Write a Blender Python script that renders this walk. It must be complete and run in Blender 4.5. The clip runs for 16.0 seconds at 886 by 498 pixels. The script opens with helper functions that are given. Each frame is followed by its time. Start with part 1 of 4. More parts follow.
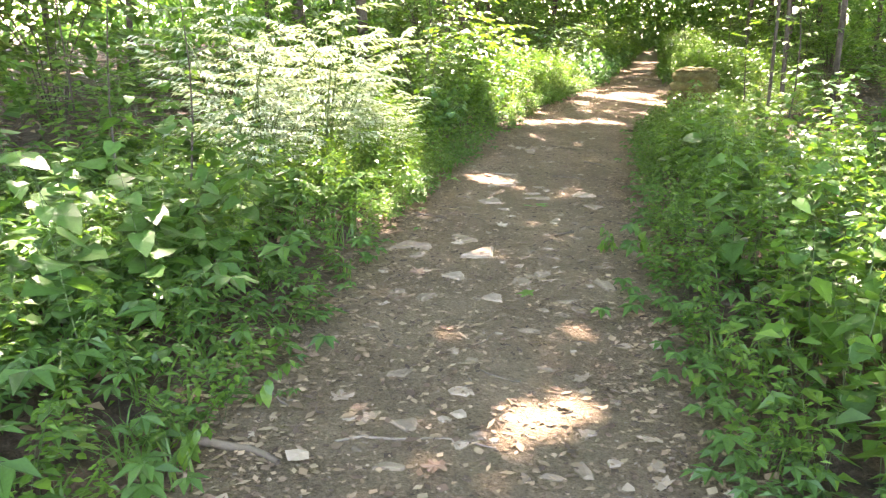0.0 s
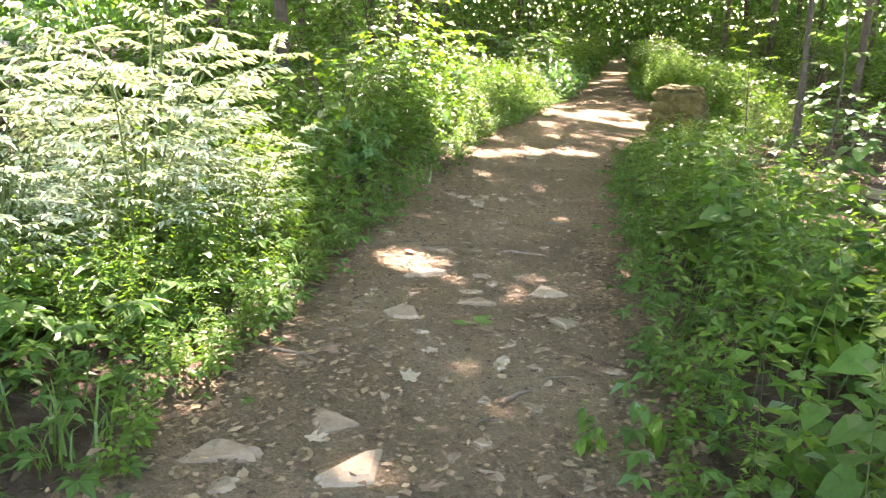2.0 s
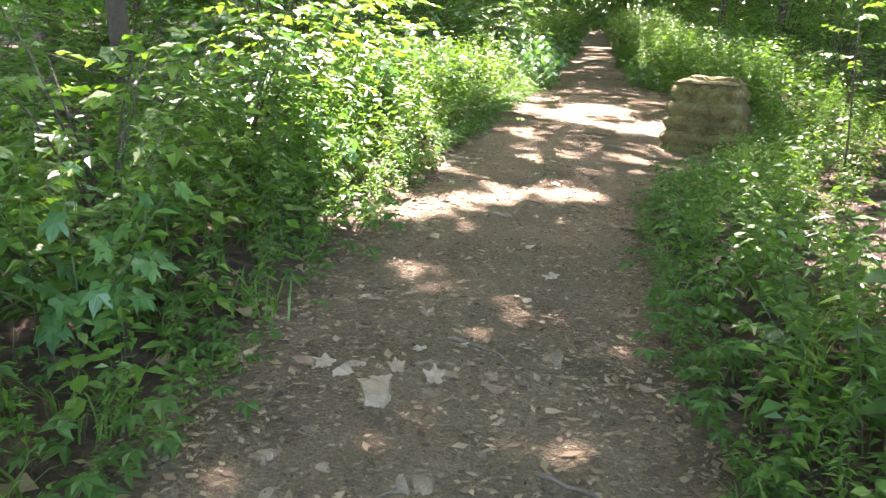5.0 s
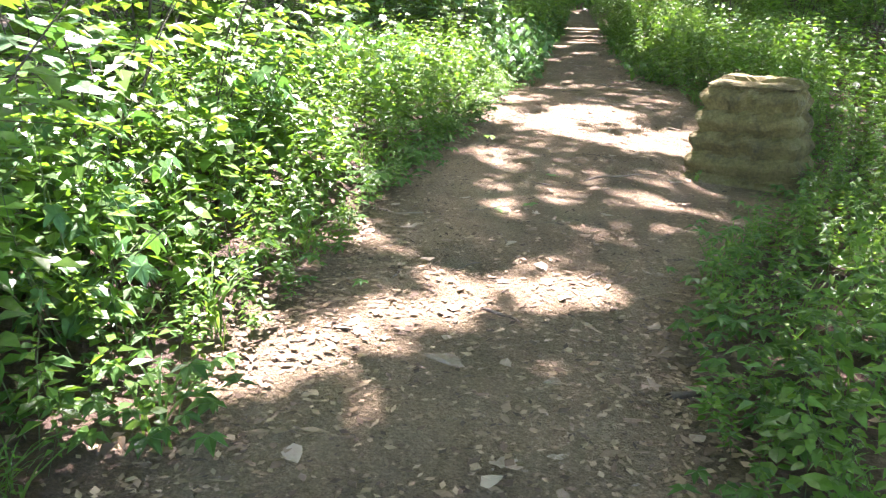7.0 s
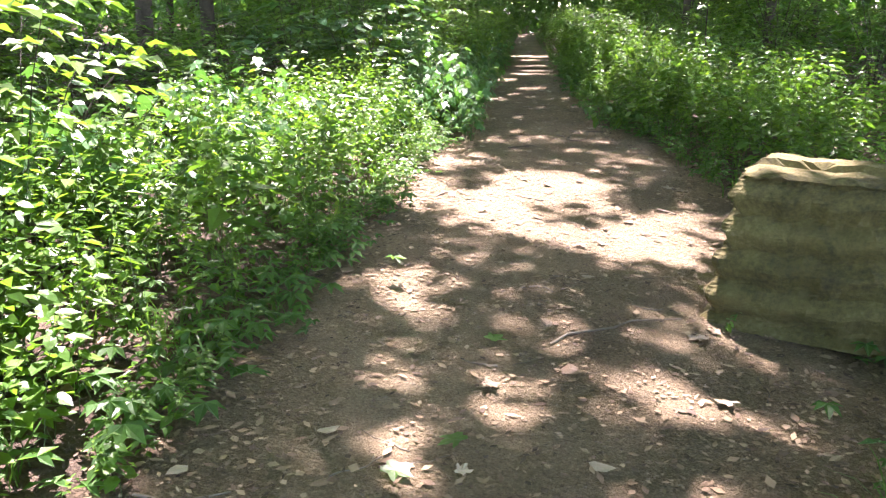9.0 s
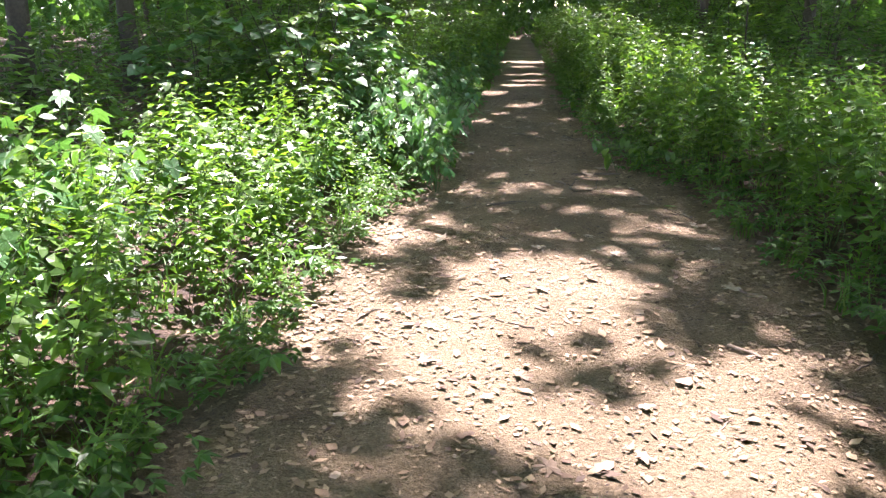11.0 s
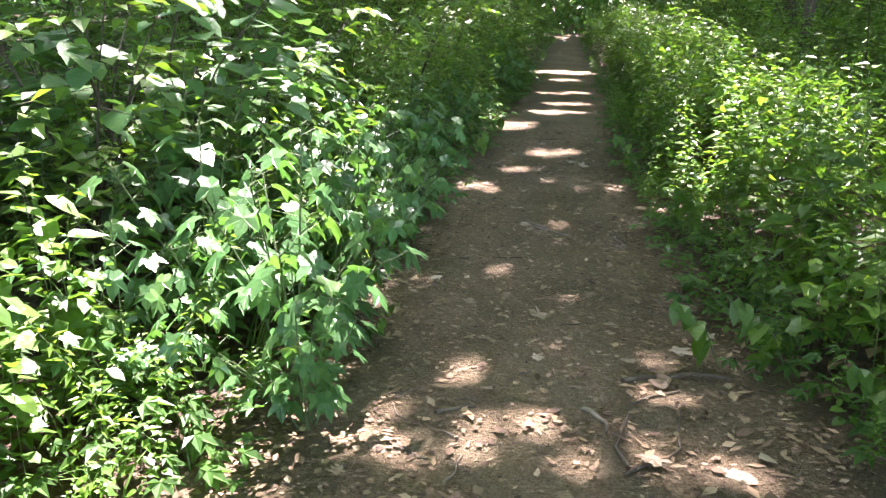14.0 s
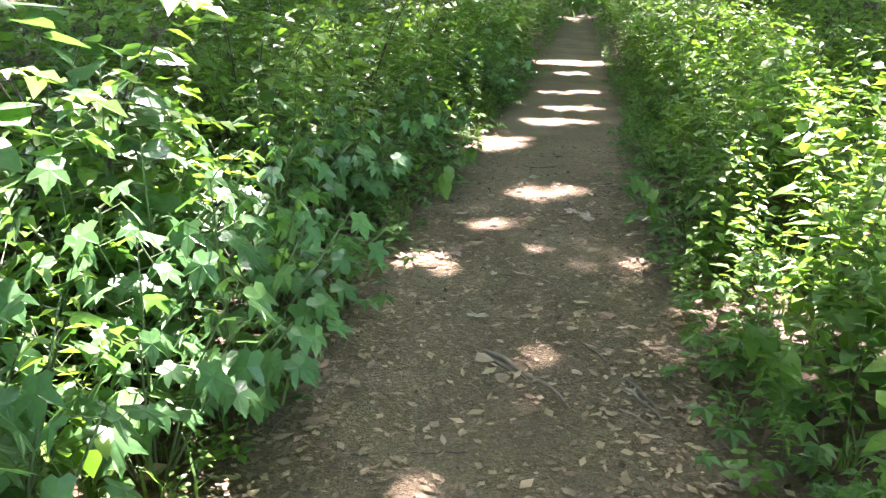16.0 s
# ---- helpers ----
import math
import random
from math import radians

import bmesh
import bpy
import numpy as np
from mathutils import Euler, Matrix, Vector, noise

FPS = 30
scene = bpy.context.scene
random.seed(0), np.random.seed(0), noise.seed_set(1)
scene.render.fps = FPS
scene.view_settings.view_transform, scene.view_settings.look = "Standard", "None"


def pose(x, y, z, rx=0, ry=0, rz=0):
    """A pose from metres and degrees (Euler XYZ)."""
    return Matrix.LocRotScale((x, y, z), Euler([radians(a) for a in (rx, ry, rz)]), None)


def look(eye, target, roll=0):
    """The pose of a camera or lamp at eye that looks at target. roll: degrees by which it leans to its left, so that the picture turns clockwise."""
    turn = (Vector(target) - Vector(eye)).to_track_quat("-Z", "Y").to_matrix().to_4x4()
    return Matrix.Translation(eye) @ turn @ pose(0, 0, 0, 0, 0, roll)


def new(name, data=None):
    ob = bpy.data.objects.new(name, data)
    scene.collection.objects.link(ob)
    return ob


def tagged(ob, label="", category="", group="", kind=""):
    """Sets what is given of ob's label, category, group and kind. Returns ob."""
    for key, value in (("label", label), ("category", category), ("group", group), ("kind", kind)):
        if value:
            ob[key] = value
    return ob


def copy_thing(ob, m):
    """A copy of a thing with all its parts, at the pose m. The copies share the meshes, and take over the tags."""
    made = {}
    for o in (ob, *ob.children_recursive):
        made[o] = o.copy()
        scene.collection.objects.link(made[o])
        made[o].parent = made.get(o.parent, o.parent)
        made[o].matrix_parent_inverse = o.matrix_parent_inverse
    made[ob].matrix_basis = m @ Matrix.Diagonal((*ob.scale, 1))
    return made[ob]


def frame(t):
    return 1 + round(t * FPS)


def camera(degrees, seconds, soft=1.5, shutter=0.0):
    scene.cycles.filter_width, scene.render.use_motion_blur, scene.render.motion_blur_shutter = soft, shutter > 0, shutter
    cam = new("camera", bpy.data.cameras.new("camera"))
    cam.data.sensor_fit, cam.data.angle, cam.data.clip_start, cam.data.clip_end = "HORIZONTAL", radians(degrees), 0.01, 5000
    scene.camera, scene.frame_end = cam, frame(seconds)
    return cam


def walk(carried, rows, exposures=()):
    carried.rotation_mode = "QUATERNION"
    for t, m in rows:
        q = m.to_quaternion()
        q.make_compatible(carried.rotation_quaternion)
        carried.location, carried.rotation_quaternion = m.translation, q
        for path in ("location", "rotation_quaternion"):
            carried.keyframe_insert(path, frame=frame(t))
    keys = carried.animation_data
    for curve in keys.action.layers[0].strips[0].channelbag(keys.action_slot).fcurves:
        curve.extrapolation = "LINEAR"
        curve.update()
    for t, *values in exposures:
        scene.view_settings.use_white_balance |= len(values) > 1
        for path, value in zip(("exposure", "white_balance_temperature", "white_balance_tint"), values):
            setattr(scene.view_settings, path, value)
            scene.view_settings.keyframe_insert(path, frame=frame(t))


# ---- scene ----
cam = camera(56.7, 16.0, soft=1.3)
METRES, EYE, TILT, LEAN, TURN = 22.6, 1.5, -15.0, 0.0, 0.0
EXPOSURE = 4.28
ROWS = [
    (0.0, 0.0, 0.0, 0.0, 0.0, 0.0, -0.0),
    (0.5, 0.0026, 0.0288, 0.0089, 0.48, 0.65, -1.05),
    (1.0, 0.0084, 0.0578, 0.017, -0.55, 1.6, -0.24),
    (1.5, 0.0132, 0.0864, 0.0255, -1.03, 1.36, -0.94),
    (2.0, 0.0192, 0.1165, 0.0333, -2.56, 0.17, -0.71),
    (2.5, 0.0256, 0.148, 0.0413, -3.17, -0.1, -0.81),
    (3.0, 0.0293, 0.1785, 0.05, -3.56, -0.89, -0.33),
    (3.5, 0.0349, 0.2086, 0.0593, -4.64, -0.49, 1.01),
    (4.0, 0.0389, 0.2376, 0.0671, -4.28, -1.38, 0.28),
    (6.5, 0.0677, 0.3938, 0.1062, -4.85, -2.2, 0.26),
    (7.0, 0.0752, 0.4242, 0.1138, -5.58, -3.11, 1.05),
    (7.5, 0.0818, 0.455, 0.121, -5.11, -4.5, 0.97),
    (8.0, 0.0886, 0.4847, 0.1303, -6.17, -5.49, 1.97),
    (8.5, 0.0978, 0.5151, 0.1402, -7.9, -2.55, 2.11),
    (9.0, 0.106, 0.5444, 0.1482, -8.96, -1.77, 2.45),
    (11.5, 0.1539, 0.6936, 0.1865, -9.18, -1.63, 3.3),
    (12.0, 0.1642, 0.7242, 0.1946, -9.54, -1.44, 3.84),
    (12.5, 0.1717, 0.7535, 0.2027, -8.46, -1.24, 2.86),
    (13.0, 0.1813, 0.781, 0.2111, -8.03, -1.34, 3.52),
    (13.5, 0.1912, 0.8089, 0.2193, -7.12, -2.15, 2.28),
    (14.0, 0.1992, 0.8353, 0.2267, -5.92, -2.16, 0.68),
    (14.5, 0.2083, 0.861, 0.2332, -5.7, -3.04, 0.6),
    (15.0, 0.2147, 0.8888, 0.2411, -4.11, -2.62, -0.22),
    (15.5, 0.2225, 0.9142, 0.2482, -4.07, -2.49, 0.59),
    (16.0, 0.2304, 0.9365, 0.2538, -5.0, -3.54, 0.64),
]
walk(cam, [(t, pose(0, 0, EYE, TILT, LEAN, TURN) @ pose(METRES * x, METRES * y, METRES * z, 90 + pitch, roll, yaw)) for t, x, y, z, yaw, pitch, roll in ROWS],
     exposures=[(t, EXPOSURE + e, k, 24) for t, e, k in ((0.0, 0.55, 8300), (2.0, 0.35, 8300), (4.0, 0.3, 7700), (6.5, 0.25, 6800), (8.5, 0.0, 6900), (9.0, -0.05, 6900), (11.5, -0.35, 6700), (12.5, -0.35, 6900), (13.5, 0.05, 6900), (14.5, 0.4, 6900), (16.0, 0.85, 6900))])

# ---- light ----
SUN_AZ, SUN_EL = radians(6.0), radians(60.0)        # azimuth from +y towards +x
TO_SUN = Vector((math.sin(SUN_AZ) * math.cos(SUN_EL), math.cos(SUN_AZ) * math.cos(SUN_EL), math.sin(SUN_EL)))
world = bpy.data.worlds.new("world")
scene.world = world
world.use_nodes = True
sky = world.node_tree.nodes.new("ShaderNodeTexSky")
sky.sky_type, sky.sun_disc = "NISHITA", False
sky.sun_elevation, sky.sun_rotation = SUN_EL, SUN_AZ
world.node_tree.links.new(sky.outputs[0], world.node_tree.nodes["Background"].inputs[0])
world.node_tree.nodes["Background"].inputs[1].default_value = 0.15
sun = new("sun", bpy.data.lights.new("sun", "SUN"))
sun.data.energy, sun.data.angle, sun.data.color = 2.4, radians(0.6), (1.0, 0.945, 1.0)
sun.matrix_world = look(TO_SUN * 60, (0, 0, 0))


# ---- materials ----
def nodes_of(name):
    m = bpy.data.materials.new(name)
    m.use_nodes = True
    n = m.node_tree.nodes
    return m, n, m.node_tree.links, n["Principled BSDF"]


def ramp_of(n, stops):
    r = n.new("ShaderNodeValToRGB")
    e = r.color_ramp.elements
    while len(e) < len(stops):
        e.new(0.5)
    for k, (p, c) in zip(e, stops):
        k.position, k.color = p, (*c, 1)
    return r


def noise_of(n, l, scale, detail=4.0, rough=0.6):
    co = n.new("ShaderNodeNewGeometry")
    t = n.new("ShaderNodeTexNoise")
    t.inputs["Scale"].default_value, t.inputs["Detail"].default_value, t.inputs["Roughness"].default_value = scale, detail, rough
    l.new(co.outputs["Position"], t.inputs["Vector"])
    return t


def leaf_material(name, stops, thin=0.42, rough=0.42):
    """Leaf: colour differs from leaf to leaf and in soft patches, light comes through."""
    m, n, l, b = nodes_of(name)
    g = n.new("ShaderNodeNewGeometry")
    patch = noise_of(n, l, 1.3, 2.0)
    fine = noise_of(n, l, 60.0, 3.0)
    mix = n.new("ShaderNodeMath")
    mix.operation, mix.inputs[1].default_value = "MULTIPLY_ADD", 0.6
    l.new(g.outputs["Random Per Island"], mix.inputs[0])
    sc = n.new("ShaderNodeMath")
    sc.operation, sc.inputs[1].default_value = "MULTIPLY", 0.4
    l.new(patch.outputs[0], sc.inputs[0])
    l.new(sc.outputs[0], mix.inputs[2])
    r = ramp_of(n, stops)
    l.new(mix.outputs[0], r.inputs[0])
    vary = n.new("ShaderNodeMix")
    vary.data_type, vary.blend_type = "RGBA", "OVERLAY"
    vary.inputs["Factor"].default_value = 0.35
    l.new(r.outputs[0], vary.inputs["A"])
    l.new(fine.outputs[0], vary.inputs["B"])
    l.new(vary.outputs["Result"], b.inputs["Base Color"])
    b.inputs["Roughness"].default_value, b.inputs["Specular IOR Level"].default_value = rough, 0.55
    bump = n.new("ShaderNodeBump")
    bump.inputs["Strength"].default_value, bump.inputs["Distance"].default_value = 0.35, 0.004
    l.new(fine.outputs[0], bump.inputs["Height"])
    l.new(bump.outputs[0], b.inputs["Normal"])
    t = n.new("ShaderNodeBsdfTranslucent")
    bright = n.new("ShaderNodeMix")
    bright.data_type, bright.blend_type = "RGBA", "MULTIPLY"
    bright.inputs["Factor"].default_value = 1.0
    bright.inputs["B"].default_value = (1.6, 1.6, 0.75, 1)
    l.new(vary.outputs["Result"], bright.inputs["A"])
    l.new(bright.outputs["Result"], t.inputs["Color"])
    s = n.new("ShaderNodeMixShader")
    s.inputs[0].default_value = thin
    l.new(b.outputs[0], s.inputs[1])
    l.new(t.outputs[0], s.inputs[2])
    l.new(s.outputs[0], n["Material Output"].inputs[0])
    return m


def rough_material(name, stops, scale, bump_scale, bump_m, rough=0.9, island=0.0):
    """Soil, bark, stone and litter: two scales of colour, and a fine relief."""
    m, n, l, b = nodes_of(name)
    a = noise_of(n, l, scale, 6.0, 0.65)
    f = noise_of(n, l, bump_scale, 6.0, 0.7)
    add = n.new("ShaderNodeMix")
    add.inputs["Factor"].default_value = 0.45
    l.new(a.outputs[0], add.inputs["A"])
    l.new(f.outputs[0], add.inputs["B"])
    last = add.outputs["Result"]
    if island:
        g = n.new("ShaderNodeNewGeometry")
        o = n.new("ShaderNodeObjectInfo")
        w = n.new("ShaderNodeMath")
        w.operation = "ADD"
        l.new(g.outputs["Random Per Island"], w.inputs[0])
        l.new(o.outputs["Random"], w.inputs[1])
        fr = n.new("ShaderNodeMath")
        fr.operation = "FRACT"
        l.new(w.outputs[0], fr.inputs[0])
        k = n.new("ShaderNodeMix")
        k.inputs["Factor"].default_value = island
        l.new(last, k.inputs["A"])
        l.new(fr.outputs[0], k.inputs["B"])
        last = k.outputs["Result"]
    r = ramp_of(n, stops)
    l.new(last, r.inputs[0])
    l.new(r.outputs[0], b.inputs["Base Color"])
    b.inputs["Roughness"].default_value = rough
    bump = n.new("ShaderNodeBump")
    bump.inputs["Strength"].default_value, bump.inputs["Distance"].default_value = 1.0, bump_m
    l.new(f.outputs[0], bump.inputs["Height"])
    l.new(bump.outputs[0], b.inputs["Normal"])
    return m


GREEN = leaf_material("herb_leaf", [(0.1, (0.045, 0.11, 0.018)), (0.5, (0.075, 0.17, 0.024)), (0.85, (0.12, 0.225, 0.03)), (0.97, (0.2, 0.27, 0.035))])
GREEN_B = leaf_material("creeper_leaf", [(0.1, (0.04, 0.105, 0.025)), (0.6, (0.065, 0.155, 0.033)), (0.95, (0.09, 0.19, 0.05))])
GREEN_C = leaf_material("shrub_leaf", [(0.1, (0.05, 0.12, 0.02)), (0.55, (0.09, 0.185, 0.028)), (0.95, (0.16, 0.25, 0.04))])
GREEN_D = leaf_material("lobed_leaf", [(0.1, (0.04, 0.12, 0.035)), (0.6, (0.06, 0.16, 0.045)), (0.95, (0.1, 0.21, 0.05))], 0.3, 0.38)
# paler than the leaf itself: the glare of full sun is put into this colour
SUN_PALE = leaf_material("sun_pale_leaf", [(0.1, (0.17, 0.24, 0.14)), (0.55, (0.28, 0.35, 0.26)), (0.95, (0.42, 0.48, 0.4))], 0.15, 0.28)
GRASS = leaf_material("grass_blade", [(0.1, (0.06, 0.14, 0.03)), (0.6, (0.09, 0.19, 0.04)), (0.95, (0.17, 0.25, 0.07))])
CANOPY = leaf_material("tree_leaf", [(0.1, (0.035, 0.1, 0.02)), (0.6, (0.06, 0.15, 0.03)), (0.95, (0.1, 0.2, 0.04))], 0.4)
STEM = rough_material("green_stem", [(0.3, (0.05, 0.09, 0.03)), (0.7, (0.1, 0.14, 0.05))], 8, 80, 0.002, 0.7)
BARK = rough_material("bark", [(0.3, (0.03, 0.024, 0.018)), (0.55, (0.07, 0.056, 0.042)), (0.75, (0.13, 0.108, 0.08))], 6, 30, 0.02)
TWIG = rough_material("dead_wood", [(0.25, (0.07, 0.05, 0.035)), (0.5, (0.15, 0.115, 0.08)), (0.75, (0.26, 0.21, 0.16))], 10, 70, 0.004, 0.85, 0.4)
LITTER = rough_material("dry_litter", [(0.12, (0.06, 0.038, 0.023)), (0.35, (0.14, 0.09, 0.053)), (0.6, (0.23, 0.16, 0.092)), (0.9, (0.36, 0.265, 0.16))], 7, 50, 0.003, 0.85, 0.8)
DRY_LEAF = rough_material("fallen_leaf", [(0.12, (0.15, 0.085, 0.05)), (0.5, (0.27, 0.2, 0.135)), (0.88, (0.43, 0.36, 0.26))], 9, 70, 0.003, 0.8, 0.6)
PEBBLE = rough_material("path_stone", [(0.3, (0.14, 0.1, 0.065)), (0.5, (0.24, 0.182, 0.122)), (0.7, (0.35, 0.28, 0.2))], 6, 45, 0.006, 0.9, 0.25)
BLOCK = rough_material("mossy_sandstone", [(0.36, (0.034, 0.027, 0.009)), (0.47, (0.092, 0.075, 0.023)), (0.56, (0.14, 0.114, 0.036)), (0.72, (0.23, 0.195, 0.1))], 3.2, 38, 0.012)


def ground_material():
    m, n, l, b = nodes_of("forest_ground")
    at = n.new("ShaderNodeAttribute")
    at.attribute_name = "trodden"
    big, mid, fine, grit = noise_of(n, l, 0.9, 4), noise_of(n, l, 7, 6, 0.7), noise_of(n, l, 55, 5, 0.7), noise_of(n, l, 100, 4, 0.75)
    soil = ramp_of(n, [(0.34, (0.1, 0.069, 0.037)), (0.5, (0.205, 0.149, 0.083)), (0.64, (0.31, 0.236, 0.145))])
    mixed = n.new("ShaderNodeMix")
    mixed.inputs["Factor"].default_value = 0.5
    l.new(big.outputs[0], mixed.inputs["A"])
    l.new(fine.outputs[0], mixed.inputs["B"])
    l.new(mixed.outputs["Result"], soil.inputs[0])
    duff = ramp_of(n, [(0.3, (0.035, 0.022, 0.014)), (0.5, (0.09, 0.055, 0.035)), (0.66, (0.17, 0.115, 0.075))])
    l.new(mid.outputs[0], duff.inputs[0])
    both = n.new("ShaderNodeMix")
    both.data_type = "RGBA"
    l.new(at.outputs["Fac"], both.inputs["Factor"])
    l.new(duff.outputs[0], both.inputs["A"])
    l.new(soil.outputs[0], both.inputs["B"])
    speck = n.new("ShaderNodeMix")
    speck.data_type, speck.blend_type = "RGBA", "OVERLAY"
    speck.inputs["Factor"].default_value = 1.0
    l.new(both.outputs["Result"], speck.inputs["A"])
    l.new(grit.outputs[0], speck.inputs["B"])
    l.new(speck.outputs["Result"], b.inputs["Base Color"])
    b.inputs["Roughness"].default_value = 0.95
    hsum = n.new("ShaderNodeMath")
    hsum.operation = "ADD"
    l.new(fine.outputs[0], hsum.inputs[0])
    l.new(mid.outputs[0], hsum.inputs[1])
    bump = n.new("ShaderNodeBump")
    bump.inputs["Strength"].default_value, bump.inputs["Distance"].default_value = 1.0, 0.05
    l.new(hsum.outputs[0], bump.inputs["Height"])
    l.new(bump.outputs[0], b.inputs["Normal"])
    return m


# ---- the plan: a path through the wood, its two edges as x over y ----
rng = np.random.default_rng(5)
LY = [-8, 2.7, 5, 7.2, 9, 10, 12, 14, 15.5, 17.5, 19.2, 22, 23.8, 25.6, 27.2, 29, 32, 39, 48, 60]
LX = [-1.6, -0.9, -0.6, -0.15, 0.15, 0.4, 0.9, 1.46, 1.82, 2.52, 3.0, 3.84, 4.55, 5.0, 5.45, 5.97, 6.95, 8.9, 11.3, 15.5]
RY = [-8, 3, 4.8, 7.4, 9.7, 11.5, 13.1, 14.3, 15.2, 16, 18, 19.6, 21.4, 22.3, 23.6, 25, 26.5, 28, 31.7, 39, 48, 60]
RX = [-0.6, 1.2, 1.36, 1.93, 2.35, 2.75, 3.15, 3.8, 4.6, 5.3, 5.9, 6.1, 6.3, 6.3, 6.35, 6.6, 6.98, 7.3, 8.3, 9.95, 12.2, 16.7]


def left_of(y):
    return np.interp(y, LY, LX)


def right_of(y):
    return np.interp(y, RY, RX)


def off_path(x, y):
    """Metres outside the path's edge (minus: on it)."""
    return np.maximum(left_of(y) - x, x - right_of(y))


def height(x, y):
    """The ground's height: a cross slope that dies out, a rise further on, a low bank beside the path."""
    x, y = np.asarray(x, float), np.asarray(y, float)
    v = np.clip(x - 0.235 * y + 0.6, -1.6, 1.8)
    z = -0.075 * v * np.clip((21.5 - y) / 4, 0, 1)
    z = z + 0.01 * np.clip(y - 22.5, 0, 10)
    d = off_path(x, y)
    z = z + 0.10 * np.clip(d / 0.8, 0, 1) + 0.03 * np.clip(d - 1, 0, 12)
    z = z + 0.018 * np.sin(2.1 * x + 0.7 * y) * np.sin(1.3 * y - 0.5 * x) + 0.008 * np.sin(7.3 * x + 2.0 * y) * np.sin(6.1 * y)
    return z


# ---- mesh helpers ----
def mesh_of(name, v, f, mats, smooth=False, slots=None):
    """Mesh from arrays of corners and triangles (or quads)."""
    v, f = np.asarray(v, np.float32), np.asarray(f, np.int32)
    me = bpy.data.meshes.new(name)
    k = f.shape[1]
    me.vertices.add(len(v))
    me.vertices.foreach_set("co", v.ravel())
    me.loops.add(f.size)
    me.loops.foreach_set("vertex_index", f.ravel())
    me.polygons.add(len(f))
    me.polygons.foreach_set("loop_start", np.arange(0, f.size, k, dtype=np.int32))
    for m in mats:
        me.materials.append(m)
    if slots is not None:
        me.polygons.foreach_set("material_index", np.asarray(slots, np.int32))
    me.polygons.foreach_set("use_smooth", np.full(len(f), smooth))
    me.update(calc_edges=True)
    return me


class Shape:
    """Corners and triangles gathered piece by piece."""

    def __init__(self):
        self.v, self.f, self.s, self.n = [], [], [], 0

    def add(self, v, f, slot=0):
        self.v.append(np.asarray(v, float))
        self.f.append(np.asarray(f, int) + self.n)
        self.s.append(np.full(len(f), slot))
        self.n += len(v)

    def arrays(self):
        return np.concatenate(self.v), np.concatenate(self.f), np.concatenate(self.s)

    def mesh(self, name, mats, smooth=False):
        v, f, s = self.arrays()
        return mesh_of(name, v, f, mats, smooth, s)


def turn(az, el, roll=0.0):
    return np.array(Euler((roll, -el, az)).to_matrix())


def leaf(kind, size, wide, droop=0.15):
    """A leaf along +x: 'low' two triangles, 'oval' six, 'heart' eight, 'lobed' cut into five points with toothed shoulders."""
    if kind == "low":
        v = [(0, 0, 0), (0.45, wide, 0.06), (1, 0, -droop), (0.45, -wide, 0.06)]
        f = [(0, 2, 1), (0, 3, 2)]
    elif kind == "oval":
        v = [(0, 0, 0), (0.28, wide * 0.85, 0.05), (0.62, wide * 0.8, 0.03 - droop * 0.4), (1, 0, -droop), (0.62, -wide * 0.8, 0.03 - droop * 0.4), (0.28, -wide * 0.85, 0.05), (0.48, 0, -0.03)]
        f = [(0, 6, 1), (1, 6, 2), (2, 6, 3), (3, 6, 4), (4, 6, 5), (5, 6, 0)]
    elif kind == "heart":
        v = [(0.0, 0, 0), (-0.12, wide * 0.5, 0.03), (0.12, wide, 0.04), (0.55, wide * 0.75, -droop * 0.3), (1, 0, -droop), (0.55, -wide * 0.75, -droop * 0.3), (0.12, -wide, 0.04), (-0.12, -wide * 0.5, 0.03), (0.4, 0, -0.04)]
        f = [(0, 8, 1), (1, 8, 2), (2, 8, 3), (3, 8, 4), (4, 8, 5), (5, 8, 6), (6, 8, 7), (7, 8, 0)]
    else:
        half = [(-0.12, 0.2), (0.0, 0.42), (0.16, 0.38), (0.3, 0.37), (0.5, 0.56), (0.74, 0.64), (0.66, 0.42), (0.6, 0.26), (0.8, 0.22), (0.9, 0.12)]
        pts = [(0, 0)] + half + [(1.1, 0)] + [(x, -y) for x, y in half[::-1]]
        v = [(x, y * wide * 2, -droop * (x * x + 1.2 * abs(y) ** 2)) for x, y in pts] + [(0.38, 0, -0.05)]
        f = [(i, len(pts), (i + 1) % len(pts)) for i in range(len(pts))]
    return np.array(v, float) * size, np.array(f)


def tube(sh, pts, r0, r1, sides=3, slot=0):
    """A tapered stem through points."""
    pts = np.asarray(pts, float)
    n = len(pts)
    a = np.arange(sides) * 2 * np.pi / sides
    v = []
    for i, p in enumerate(pts):
        d = pts[min(i + 1, n - 1)] - pts[max(i - 1, 0)]
        d = d / (np.linalg.norm(d) + 1e-9)
        e = np.cross(d, (0.31, 0.95, 0.05))
        e /= np.linalg.norm(e) + 1e-9
        g = np.cross(d, e)
        r = r0 + (r1 - r0) * i / (n - 1)
        v.append(p + r * (np.cos(a)[:, None] * e + np.sin(a)[:, None] * g))
    f = []
    for i in range(n - 1):
        for j in range(sides):
            k = (j + 1) % sides
            f += [(i * sides + j, i * sides + k, (i + 1) * sides + k), (i * sides + j, (i + 1) * sides + k, (i + 1) * sides + j)]
    sh.add(np.concatenate(v), f, slot)


def put_leaf(sh, p, az, el, lf, slot=1, roll=0.0):
    v, f = lf
    sh.add(v @ turn(az, el, roll).T + p, f, slot)


